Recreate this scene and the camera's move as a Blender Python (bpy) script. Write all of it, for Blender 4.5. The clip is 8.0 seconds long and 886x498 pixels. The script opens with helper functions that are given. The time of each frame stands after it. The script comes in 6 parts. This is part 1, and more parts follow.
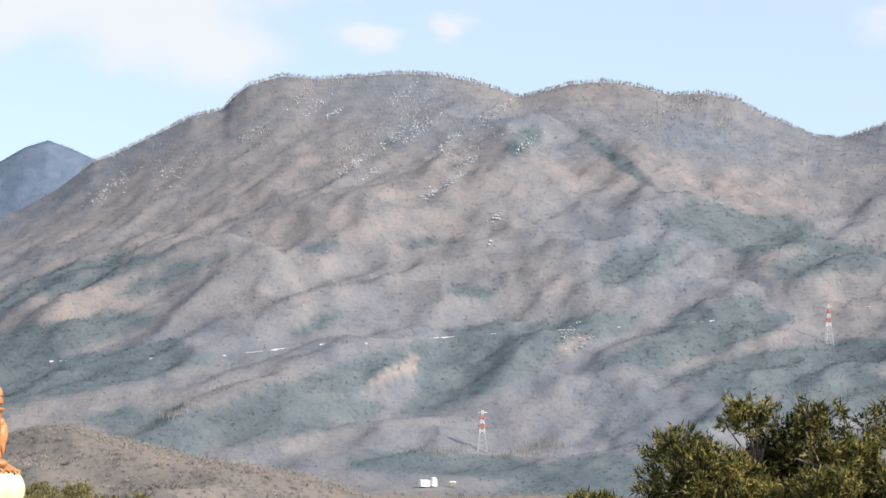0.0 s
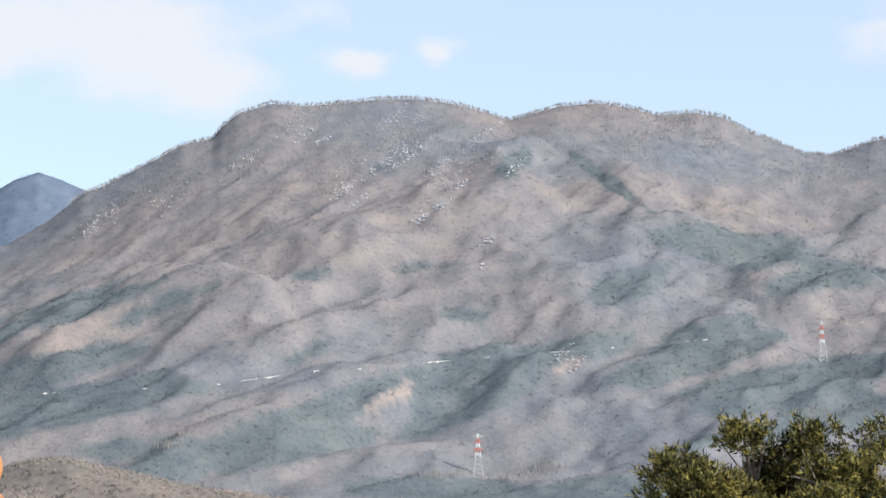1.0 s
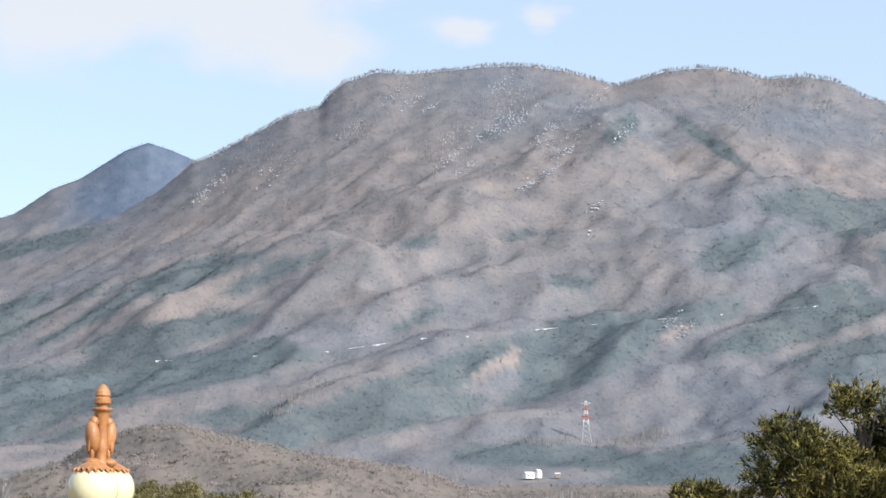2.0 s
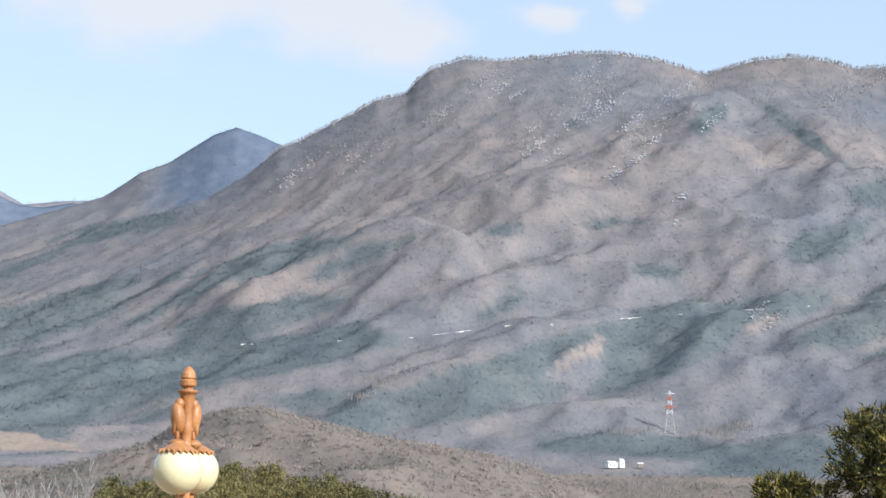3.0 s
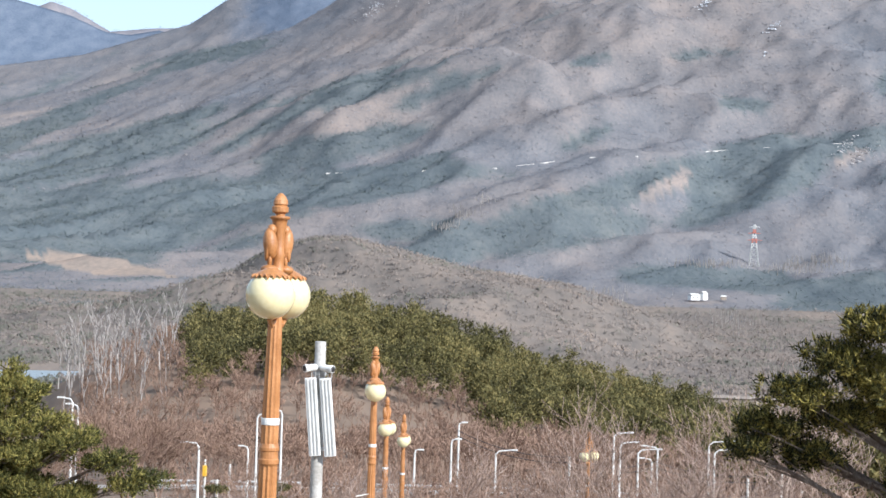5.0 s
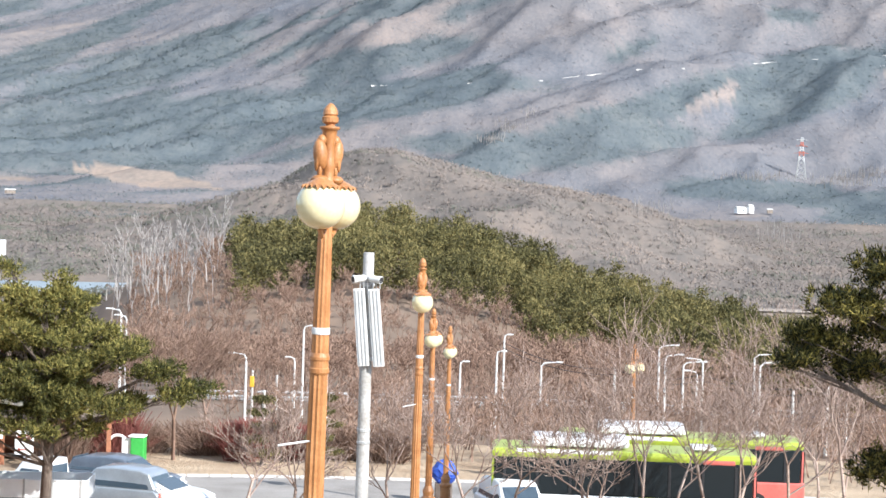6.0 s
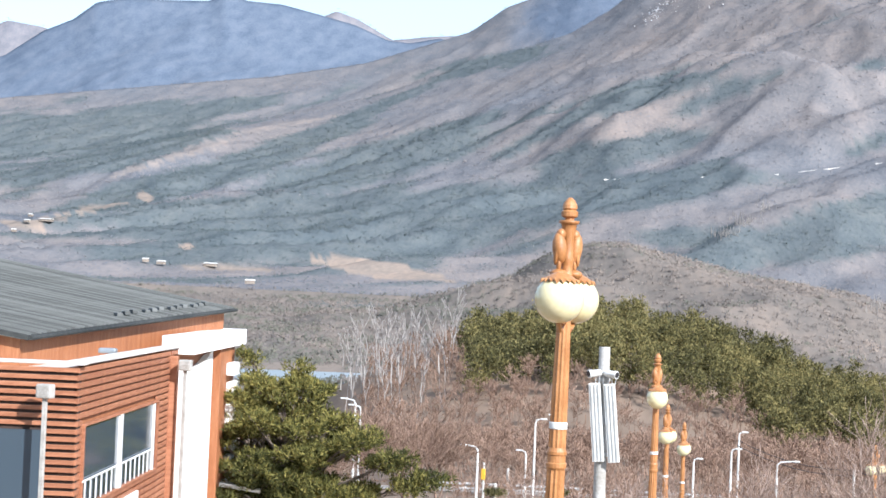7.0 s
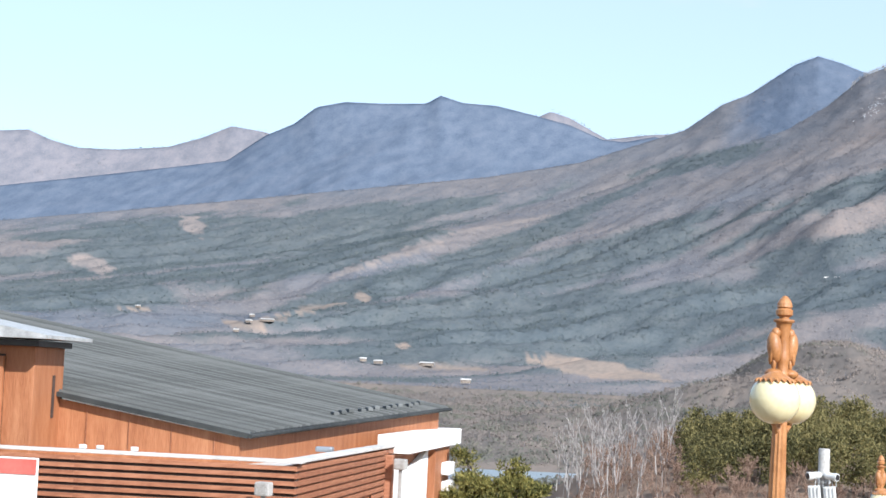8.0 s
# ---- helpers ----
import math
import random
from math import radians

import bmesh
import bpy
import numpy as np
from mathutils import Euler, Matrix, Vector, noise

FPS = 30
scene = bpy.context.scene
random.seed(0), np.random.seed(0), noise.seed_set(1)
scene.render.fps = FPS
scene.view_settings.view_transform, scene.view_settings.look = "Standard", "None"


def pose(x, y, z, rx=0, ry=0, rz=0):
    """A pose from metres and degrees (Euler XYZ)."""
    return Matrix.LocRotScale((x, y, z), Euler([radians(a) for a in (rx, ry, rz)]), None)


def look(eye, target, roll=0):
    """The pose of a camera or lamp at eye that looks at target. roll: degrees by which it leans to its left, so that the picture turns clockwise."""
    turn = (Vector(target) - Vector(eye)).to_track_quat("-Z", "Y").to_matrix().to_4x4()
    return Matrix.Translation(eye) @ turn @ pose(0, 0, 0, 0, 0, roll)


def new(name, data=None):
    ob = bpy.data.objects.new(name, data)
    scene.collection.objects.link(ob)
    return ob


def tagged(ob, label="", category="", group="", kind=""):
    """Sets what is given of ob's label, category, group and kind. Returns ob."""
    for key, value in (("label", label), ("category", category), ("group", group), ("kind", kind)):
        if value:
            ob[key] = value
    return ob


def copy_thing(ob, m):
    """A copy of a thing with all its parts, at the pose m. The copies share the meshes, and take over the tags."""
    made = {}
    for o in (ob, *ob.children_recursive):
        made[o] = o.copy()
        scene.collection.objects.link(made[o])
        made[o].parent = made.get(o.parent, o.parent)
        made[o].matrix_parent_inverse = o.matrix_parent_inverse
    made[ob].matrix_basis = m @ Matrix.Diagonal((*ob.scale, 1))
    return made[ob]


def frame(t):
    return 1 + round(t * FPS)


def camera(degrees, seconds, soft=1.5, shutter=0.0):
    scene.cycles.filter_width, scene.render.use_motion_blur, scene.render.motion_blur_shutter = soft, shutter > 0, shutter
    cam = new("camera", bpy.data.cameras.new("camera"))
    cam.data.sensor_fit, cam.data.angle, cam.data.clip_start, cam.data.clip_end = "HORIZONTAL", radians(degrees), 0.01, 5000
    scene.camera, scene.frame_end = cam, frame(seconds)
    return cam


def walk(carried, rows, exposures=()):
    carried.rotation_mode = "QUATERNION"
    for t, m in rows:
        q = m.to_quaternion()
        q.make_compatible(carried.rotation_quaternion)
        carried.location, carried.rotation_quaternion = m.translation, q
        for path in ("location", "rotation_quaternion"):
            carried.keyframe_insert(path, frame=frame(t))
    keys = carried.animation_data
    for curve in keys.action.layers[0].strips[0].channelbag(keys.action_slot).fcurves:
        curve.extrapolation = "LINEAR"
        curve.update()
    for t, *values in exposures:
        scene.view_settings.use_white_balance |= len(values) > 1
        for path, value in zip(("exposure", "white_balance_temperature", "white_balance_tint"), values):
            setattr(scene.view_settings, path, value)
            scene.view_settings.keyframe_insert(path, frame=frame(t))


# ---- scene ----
# ---- camera: a hand-held zoom lens that pans left from one spot ----
cam = camera(28.62, 8.0, soft=1.6)
EYE = 12.0
ROWS = [  # seconds, side step, rise, yaw, pitch, roll
    (0.0, 0.110, 0.045, -5.812, 7.972, -0.833),
    (0.5, 0.110, 0.045, -5.583, 7.800, -0.402),
    (1.0, 0.110, 0.045, -6.078, 8.772, 0.324),
    (1.5, 0.110, 0.047, -5.357, 9.204, 0.062),
    (2.0, 0.112, 0.043, -2.516, 7.712, 0.140),
    (2.2, 0.112, 0.044, -1.256, 7.592, 0.079),
    (3.3, 0.114, 0.045, 0.527, 7.086, -1.155),
    (3.5, 0.110, 0.047, 0.389, 6.991, -1.501),
    (4.0, 0.091, 0.042, 0.000, 6.588, -1.865),
    (4.5, 0.074, 0.035, 2.639, 4.369, -1.617),
    (4.7, 0.064, 0.030, 2.913, 3.243, -1.693),
    (5.8, 0.010, 0.008, 3.468, -1.155, -1.839),
    (6.0, 0.000, 0.000, 4.364, -1.300, -1.800),
    (6.2, -0.018, 0.001, 6.239, -1.378, -2.018),
    (6.5, -0.047, 0.003, 9.081, -0.232, -2.469),
    (7.0, -0.071, 0.005, 12.105, 1.496, -2.392),
    (7.5, -0.069, 0.005, 15.054, 3.382, -2.452),
    (8.0, -0.026, 0.008, 19.333, 4.464, -2.500),
]
walk(cam, [(t, pose(sx, 0, EYE + up, 90 + pitch, 0, yaw) @ pose(0, 0, 0, 0, 0, -roll)) for t, sx, up, yaw, pitch, roll in ROWS],
     exposures=[(0.0, 1.24, 6350, 10), (2.0, 1.14, 6150, 10), (4.0, 1.1, 6000, 10), (4.7, 1.14, 5950, 10), (5.8, 1.45, 6050, 10), (6.5, 1.56, 6050, 10), (7.0, 1.48, 5900, 10), (8.0, 1.22, 5900, 10)])

# ---- sky, sun, exposure ----
TO_SUN = Vector((0.66, -0.52, 0.55)).normalized()
world = bpy.data.worlds.new("sky")
scene.world = world
world.use_nodes = True
wn = world.node_tree.nodes
sky = wn.new("ShaderNodeTexSky")
sky.sky_type = "NISHITA"
sky.sun_disc = False
sky.sun_elevation = math.asin(TO_SUN.z)
sky.sun_rotation = math.atan2(TO_SUN.x, TO_SUN.y)
sky.altitude = 200
sky.air_density = 1.0
sky.dust_density = 0.5
sky.ozone_density = 1.3
wn["Background"].inputs[1].default_value = 0.115
veil = wn.new("ShaderNodeMix")  # thin high haze over the whole sky
veil.data_type = "RGBA"
veil.inputs["Factor"].default_value = 0.65
veil.inputs["B"].default_value = (2.7, 3.06, 3.45, 1)
world.node_tree.links.new(sky.outputs[0], veil.inputs["A"])
world.node_tree.links.new(veil.outputs["Result"], wn["Background"].inputs[0])
sun_data = bpy.data.lights.new("sun", "SUN")
sun_data.energy, sun_data.angle, sun_data.color = 3.6, radians(0.55), (1.0, 0.95, 0.88)
sun = new("sun", sun_data)
sun.matrix_world = look(TO_SUN * 100, (0, 0, 0))


# ---- materials ----
def ramp_stops(node, stops):
    r = node.color_ramp
    while len(r.elements) < len(stops):
        r.elements.new(0.5)
    for e, (p, c) in zip(r.elements, stops):
        e.position, e.color = p, (*c, 1)


def material(name, colors, scale=4.0, rough=0.8, metal=0.0, bump=0.15, detail=6.0, fine=8.0, island=0.0, rand=0.0,
             spec=0.5, coords="Object", stretch=(1, 1, 1), translucent=0.0, coat=0.0):
    """A surface whose colour wanders between the given colours at two scales, with fine relief."""
    m = bpy.data.materials.new(name)
    m.use_nodes = True
    n, l = m.node_tree.nodes, m.node_tree.links
    b = n["Principled BSDF"]
    tc = n.new("ShaderNodeTexCoord")
    mp = n.new("ShaderNodeMapping")
    mp.inputs["Scale"].default_value = stretch
    l.new(tc.outputs[coords], mp.inputs[0])
    big = n.new("ShaderNodeTexNoise")
    big.inputs["Scale"].default_value, big.inputs["Detail"].default_value = scale, detail
    small = n.new("ShaderNodeTexNoise")
    small.inputs["Scale"].default_value, small.inputs["Detail"].default_value = scale * fine, 3.0
    l.new(mp.outputs[0], big.inputs["Vector"])
    l.new(mp.outputs[0], small.inputs["Vector"])
    mix = n.new("ShaderNodeMath")
    mix.operation = "MULTIPLY_ADD"
    l.new(small.outputs[0], mix.inputs[0])
    mix.inputs[1].default_value = 0.45
    l.new(big.outputs[0], mix.inputs[2])
    fac = mix.outputs[0]
    shift = -0.22
    if island:
        g = n.new("ShaderNodeNewGeometry")
        add = n.new("ShaderNodeMath")
        add.operation = "MULTIPLY_ADD"
        l.new(g.outputs["Random Per Island"], add.inputs[0])
        add.inputs[1].default_value = island
        l.new(fac, add.inputs[2])
        fac = add.outputs[0]
        shift -= island / 2
    if rand:
        o = n.new("ShaderNodeObjectInfo")
        add2 = n.new("ShaderNodeMath")
        add2.operation = "MULTIPLY_ADD"
        l.new(o.outputs["Random"], add2.inputs[0])
        add2.inputs[1].default_value = rand
        l.new(fac, add2.inputs[2])
        fac = add2.outputs[0]
        shift -= rand / 2
    sh = n.new("ShaderNodeMath")
    l.new(fac, sh.inputs[0])
    sh.inputs[1].default_value = shift
    ramp = n.new("ShaderNodeValToRGB")
    k = len(colors)
    ramp_stops(ramp, [(0.28 + 0.44 * i / max(1, k - 1), c) for i, c in enumerate(colors)])
    l.new(sh.outputs[0], ramp.inputs[0])
    l.new(ramp.outputs[0], b.inputs["Base Color"])
    b.inputs["Roughness"].default_value, b.inputs["Metallic"].default_value = rough, metal
    b.inputs["Specular IOR Level"].default_value = spec
    b.inputs["Coat Weight"].default_value = coat
    if bump:
        bp = n.new("ShaderNodeBump")
        bp.inputs["Strength"].default_value, bp.inputs["Distance"].default_value = bump, 0.3 / scale
        l.new(small.outputs[0], bp.inputs["Height"])
        l.new(bp.outputs[0], b.inputs["Normal"])
    if translucent:
        t = n.new("ShaderNodeBsdfTranslucent")
        mx = n.new("ShaderNodeMixShader")
        mx.inputs[0].default_value = translucent
        l.new(ramp.outputs[0], t.inputs[0])
        l.new(b.outputs[0], mx.inputs[1])
        l.new(t.outputs[0], mx.inputs[2])
        l.new(mx.outputs[0], n["Material Output"].inputs[0])
    return m


def glass_like(name, color, rough=0.05):
    m = bpy.data.materials.new(name)
    m.use_nodes = True
    b = m.node_tree.nodes["Principled BSDF"]
    b.inputs["Base Color"].default_value = (*color, 1)
    b.inputs["Roughness"].default_value = rough
    b.inputs["Specular IOR Level"].default_value = 0.8
    return m


M = {}
M["hill"] = material("leaf_litter_and_scrub", [(0.76, 0.79, 0.82), (0.96, 0.96, 0.96), (1.19, 1.13, 1.08)], scale=0.034, rough=0.95, bump=0.07, fine=8, detail=10, spec=0.03, stretch=(1, 0.3, 1))
# grey-brown twigs with the mountain's haze blue put into their colour
M["bare"] = material("hazed_bare_twigs", [(0.128, 0.146, 0.178), (0.18, 0.182, 0.20), (0.252, 0.222, 0.212)], scale=0.004, rough=0.9, bump=0, island=0.4, spec=0.03, translucent=0.15, fine=12)
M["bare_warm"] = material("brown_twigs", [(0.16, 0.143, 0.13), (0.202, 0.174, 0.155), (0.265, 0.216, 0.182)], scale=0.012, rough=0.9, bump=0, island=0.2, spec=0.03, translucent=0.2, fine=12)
M["bare_pale"] = material("pale_trunks", [(0.30, 0.27, 0.25), (0.42, 0.39, 0.36)], scale=0.02, rough=0.9, bump=0, island=0.4, translucent=0.3)
# pine green paled and blued to stand for haze over the distance
M["pine_far"] = material("hazed_pine_needles", [(0.080, 0.102, 0.111), (0.104, 0.126, 0.129), (0.138, 0.154, 0.146)], scale=0.006, rough=0.85, bump=0, island=0.35, spec=0.03, translucent=0.15)
# blue-grey of distant haze and shade put into the tree colour
M["hazed_trees"] = material("haze_blue_needles", [(0.108, 0.134, 0.185), (0.128, 0.152, 0.20), (0.152, 0.172, 0.21)], scale=0.004, rough=0.85, bump=0, island=0.12, spec=0.03, translucent=0.3)
M["pine_foothill"] = material("foothill_pine_needles", [(0.135, 0.14, 0.118), (0.168, 0.168, 0.138), (0.21, 0.198, 0.16)], scale=0.02, rough=0.85, bump=0, island=0.16, spec=0.03, translucent=0.35)
M["pine_mid"] = material("pine_needles", [(0.058, 0.056, 0.024), (0.128, 0.116, 0.045), (0.24, 0.20, 0.08)], scale=0.05, rough=0.75, bump=0, island=0.5, spec=0.2, translucent=0.3)
M["pine_near"] = material("fresh_pine_needles", [(0.012, 0.016, 0.006), (0.055, 0.055, 0.016), (0.24, 0.20, 0.05)], scale=0.7, rough=0.6, bump=0, island=0.6, spec=0.2, translucent=0.2)
M["pine_boughs"] = material("sunlit_pine_needles", [(0.04, 0.045, 0.015), (0.13, 0.126, 0.036), (0.29, 0.25, 0.075)], scale=0.3, rough=0.7, bump=0, island=0.5, spec=0.2, translucent=0.3)
M["bark"] = material("bark", [(0.07, 0.05, 0.04), (0.13, 0.10, 0.08), (0.2, 0.16, 0.13)], scale=3, rough=0.9, bump=0.5, stretch=(1, 1, 0.25))
M["twig"] = material("cherry_twigs", [(0.17, 0.115, 0.092), (0.25, 0.18, 0.145), (0.38, 0.295, 0.245)], scale=2, rough=0.85, bump=0.2, island=0.35)
M["twig_brown"] = material("undergrowth_twigs", [(0.165, 0.10, 0.07), (0.235, 0.15, 0.108), (0.33, 0.225, 0.165)], scale=0.3, rough=0.9, bump=0, island=0.4, translucent=0.2)
M["red_shrub"] = material("red_shrub_twigs", [(0.19, 0.055, 0.045), (0.28, 0.10, 0.08)], scale=0.6, rough=0.9, bump=0, island=0.4)
M["water"] = material("lake_water", [(0.19, 0.225, 0.245), (0.23, 0.265, 0.28)], scale=0.03, rough=0.45, bump=0.12, fine=30, spec=0.3)
M["paint_orange"] = material("ochre_lamp_paint", [(0.265, 0.108, 0.030), (0.335, 0.145, 0.046), (0.41, 0.19, 0.07)], scale=5, rough=0.5, bump=0.1, coat=0.2)
M["globe"] = material("milk_glass", [(0.62, 0.54, 0.30), (0.68, 0.61, 0.38)], scale=3, rough=0.18, bump=0, coat=0.5)
M["white_metal"] = material("white_enamel", [(0.50, 0.50, 0.48), (0.60, 0.60, 0.58), (0.68, 0.68, 0.66)], scale=3, rough=0.4, bump=0.05)
M["galv"] = material("galvanised_steel", [(0.28, 0.28, 0.27), (0.38, 0.38, 0.37), (0.47, 0.47, 0.46)], scale=4, rough=0.5, metal=0.2, bump=0.1)
M["weathered"] = material("weathered_pole_paint", [(0.24, 0.225, 0.20), (0.33, 0.315, 0.29), (0.44, 0.43, 0.41)], scale=3, rough=0.6, bump=0.15)
M["black"] = material("black_plastic", [(0.015, 0.015, 0.016), (0.03, 0.03, 0.032)], scale=6, rough=0.35, bump=0.05)
M["louver"] = material("stained_timber_board", [(0.22, 0.08, 0.038), (0.295, 0.118, 0.058), (0.37, 0.16, 0.085)], scale=2.2, rough=0.6, bump=0.2, stretch=(1, 1, 6), rand=0.25)
M["timber_wall"] = material("orange_cedar_panel", [(0.25, 0.088, 0.033), (0.31, 0.118, 0.047), (0.37, 0.155, 0.068)], scale=1.4, rough=0.6, bump=0.15, stretch=(3, 3, 0.4))
M["dark_gap"] = material("dark_backing_board", [(0.03, 0.018, 0.014), (0.06, 0.035, 0.025)], scale=2, rough=0.9, bump=0.1)
M["roof"] = material("grey_metal_roofing", [(0.022, 0.024, 0.024), (0.034, 0.036, 0.035), (0.05, 0.052, 0.05)], scale=0.35, rough=0.7, bump=0.1, rand=0.3, spec=0.2)
M["seam"] = material("pale_roof_seam", [(0.085, 0.089, 0.086), (0.15, 0.155, 0.15)], scale=0.3, rough=0.7, bump=0.05, rand=0.6, spec=0.2)
M["white_wall"] = material("white_render", [(0.72, 0.70, 0.67), (0.80, 0.79, 0.76), (0.84, 0.83, 0.81)], scale=1.2, rough=0.7, bump=0.12)
M["window"] = glass_like("window_glass", (0.045, 0.065, 0.085), 0.08)
M["bus_glass"] = glass_like("tinted_bus_glass", (0.012, 0.016, 0.018), 0.25)
M["bus_glass"].node_tree.nodes["Principled BSDF"].inputs["Specular IOR Level"].default_value = 0.3
M["asphalt"] = material("worn_asphalt", [(0.19, 0.17, 0.15), (0.25, 0.228, 0.205), (0.30, 0.275, 0.25)], scale=0.4, rough=0.9, bump=0.2, fine=30)
M["earth"] = material("dry_grass_and_earth", [(0.28, 0.195, 0.12), (0.37, 0.27, 0.175), (0.45, 0.34, 0.23)], scale=0.35, rough=0.95, bump=0.4, fine=12)
M["concrete"] = material("pale_concrete", [(0.38, 0.36, 0.33), (0.50, 0.48, 0.45), (0.58, 0.56, 0.53)], scale=0.8, rough=0.85, bump=0.2)
M["sand"] = material("bare_sandy_soil", [(0.16, 0.135, 0.115), (0.24, 0.20, 0.165), (0.35, 0.29, 0.235)], scale=0.05, rough=0.95, bump=0.4, fine=10)
M["lime"] = material("lime_bus_paint", [(0.30, 0.37, 0.035), (0.36, 0.43, 0.05)], scale=1.5, rough=0.3, bump=0, coat=0.4)
M["coral"] = material("coral_bus_paint", [(0.46, 0.10, 0.08), (0.53, 0.14, 0.11)], scale=1.5, rough=0.3, bump=0, coat=0.4)
M["white_car"] = material("white_car_paint", [(0.70, 0.70, 0.69), (0.78, 0.78, 0.77)], scale=1.5, rough=0.28, bump=0, coat=0.6)
M["grey_car"] = material("blue_grey_car_paint", [(0.10, 0.12, 0.15), (0.14, 0.165, 0.20)], scale=1.5, rough=0.3, metal=0.4, bump=0, coat=0.6)
M["silver_car"] = material("silver_car_paint", [(0.30, 0.33, 0.36), (0.38, 0.41, 0.44)], scale=1.5, rough=0.3, metal=0.5, bump=0, coat=0.6)
M["rock"] = material("granite_outcrop", [(0.26, 0.25, 0.25), (0.38, 0.36, 0.36), (0.52, 0.50, 0.50)], scale=0.06, rough=0.95, bump=0.6, island=0.3)
M["snow"] = material("old_snow", [(0.40, 0.42, 0.46), (0.62, 0.64, 0.68)], scale=0.1, rough=0.7, bump=0.2, island=0.3, translucent=0.2)


def tint_by(m, name):
    """Lets a stored plant cover and haze colour of the mesh set the hue, and the noise its light and dark."""
    n, l = m.node_tree.nodes, m.node_tree.links
    at = n.new("ShaderNodeAttribute")
    at.attribute_name = name
    ramp = next(k for k in n if k.type == "VALTORGB")
    mx = n.new("ShaderNodeMix")
    mx.data_type, mx.blend_type = "RGBA", "MULTIPLY"
    mx.inputs["Factor"].default_value = 1.0
    l.new(at.outputs["Color"], mx.inputs["A"])
    l.new(ramp.outputs[0], mx.inputs["B"])
    l.new(mx.outputs["Result"], n["Principled BSDF"].inputs["Base Color"])


# ---- mesh helpers ----
def mesh_object(name, verts, faces, mat, parent=None, label="", smooth=False):
    me = bpy.data.meshes.new(name)
    me.from_pydata([tuple(v) for v in verts], [], [tuple(f) for f in faces])
    me.materials.append(mat)
    if smooth:
        me.polygons.foreach_set("use_smooth", [True] * len(me.polygons))
    me.update()
    ob = new(name, me)
    ob.parent = parent
    if label:
        tagged(ob, label)
    return ob


def big_mesh(name, verts, faces, mat, normals=None):
    """A large mesh from arrays: verts (n,3), faces (m,3) or (m,4)."""
    me = bpy.data.meshes.new(name)
    k = faces.shape[1]
    me.vertices.add(len(verts))
    me.vertices.foreach_set("co", np.ascontiguousarray(verts, dtype=np.float32).ravel())
    me.loops.add(faces.size)
    me.loops.foreach_set("vertex_index", np.ascontiguousarray(faces, dtype=np.int32).ravel())
    me.polygons.add(len(faces))
    me.polygons.foreach_set("loop_start", np.arange(0, faces.size, k, dtype=np.int32))
    me.materials.append(mat)
    me.update(calc_edges=True)
    me.validate()
    if normals is not None:
        me.polygons.foreach_set("use_smooth", [True] * len(me.polygons))
        me.normals_split_custom_set_from_vertices(normals.astype(np.float32))
    return new(name, me)


def part(name, bm, mat, parent=None, label="", smooth=False):
    me = bpy.data.meshes.new(name)
    bm.normal_update()
    bm.to_mesh(me)
    bm.free()
    me.materials.append(mat)
    if smooth:
        me.polygons.foreach_set("use_smooth", [True] * len(me.polygons))
    ob = new(name, me)
    ob.parent = parent
    if label:
        tagged(ob, label)
    return ob


def thing(name, m, label, category, group="", kind=""):
    ob = new(name)
    ob.empty_display_size = 0.2
    ob.matrix_basis = m
    return tagged(ob, label, category, group, kind)


def bm_box(size, at=(0, 0, 0), bevel=0.0, turn=None, bm=None):
    bm = bm or bmesh.new()
    mat = Matrix.Translation(at) @ (turn or Matrix.Identity(4)) @ Matrix.Diagonal((*size, 1))
    made = bmesh.ops.create_cube(bm, size=1.0, matrix=mat)
    if bevel:
        edges = {e for v in made["verts"] for e in v.link_edges}
        bmesh.ops.bevel(bm, geom=list(edges), offset=bevel, segments=2, affect="EDGES", profile=0.6)
    return bm


def bm_lathe(profile, n=16, bm=None, at=(0, 0, 0), flute=0.0, axis=None):
    """A turned body from (radius, height) pairs; flute makes shallow vertical grooves."""
    bm = bm or bmesh.new()
    rings = []
    for r, z in profile:
        ring = []
        for i in range(n):
            a = 2 * math.pi * i / n
            rr = r * (1 - flute * (i % 2))
            v = Vector((rr * math.cos(a), rr * math.sin(a), z))
            if axis:
                v = axis @ v
            ring.append(bm.verts.new(v + Vector(at)))
        rings.append(ring)
    for a, b in zip(rings, rings[1:]):
        for i in range(n):
            bm.faces.new((a[i], a[(i + 1) % n], b[(i + 1) % n], b[i]))
    bm.faces.new(rings[0][::-1])
    bm.faces.new(rings[-1])
    return bm


def bm_tube(points, radii, n=6, bm=None):
    """A tube along points, with a radius at each."""
    bm = bm or bmesh.new()
    pts = [Vector(p) for p in points]
    rings = []
    for i, p in enumerate(pts):
        d = (pts[min(i + 1, len(pts) - 1)] - pts[max(i - 1, 0)]).normalized()
        side = d.cross(Vector((0, 0, 1)))
        side = side.normalized() if side.length > 0.05 else Vector((1, 0, 0))
        up = side.cross(d)
        rings.append([bm.verts.new(p + radii[i] * (math.cos(2 * math.pi * k / n) * side + math.sin(2 * math.pi * k / n) * up)) for k in range(n)])
    for a, b in zip(rings, rings[1:]):
        for k in range(n):
            bm.faces.new((a[k], a[(k + 1) % n], b[(k + 1) % n], b[k]))
    bm.faces.new(rings[0][::-1])
    bm.faces.new(rings[-1])
    return bm


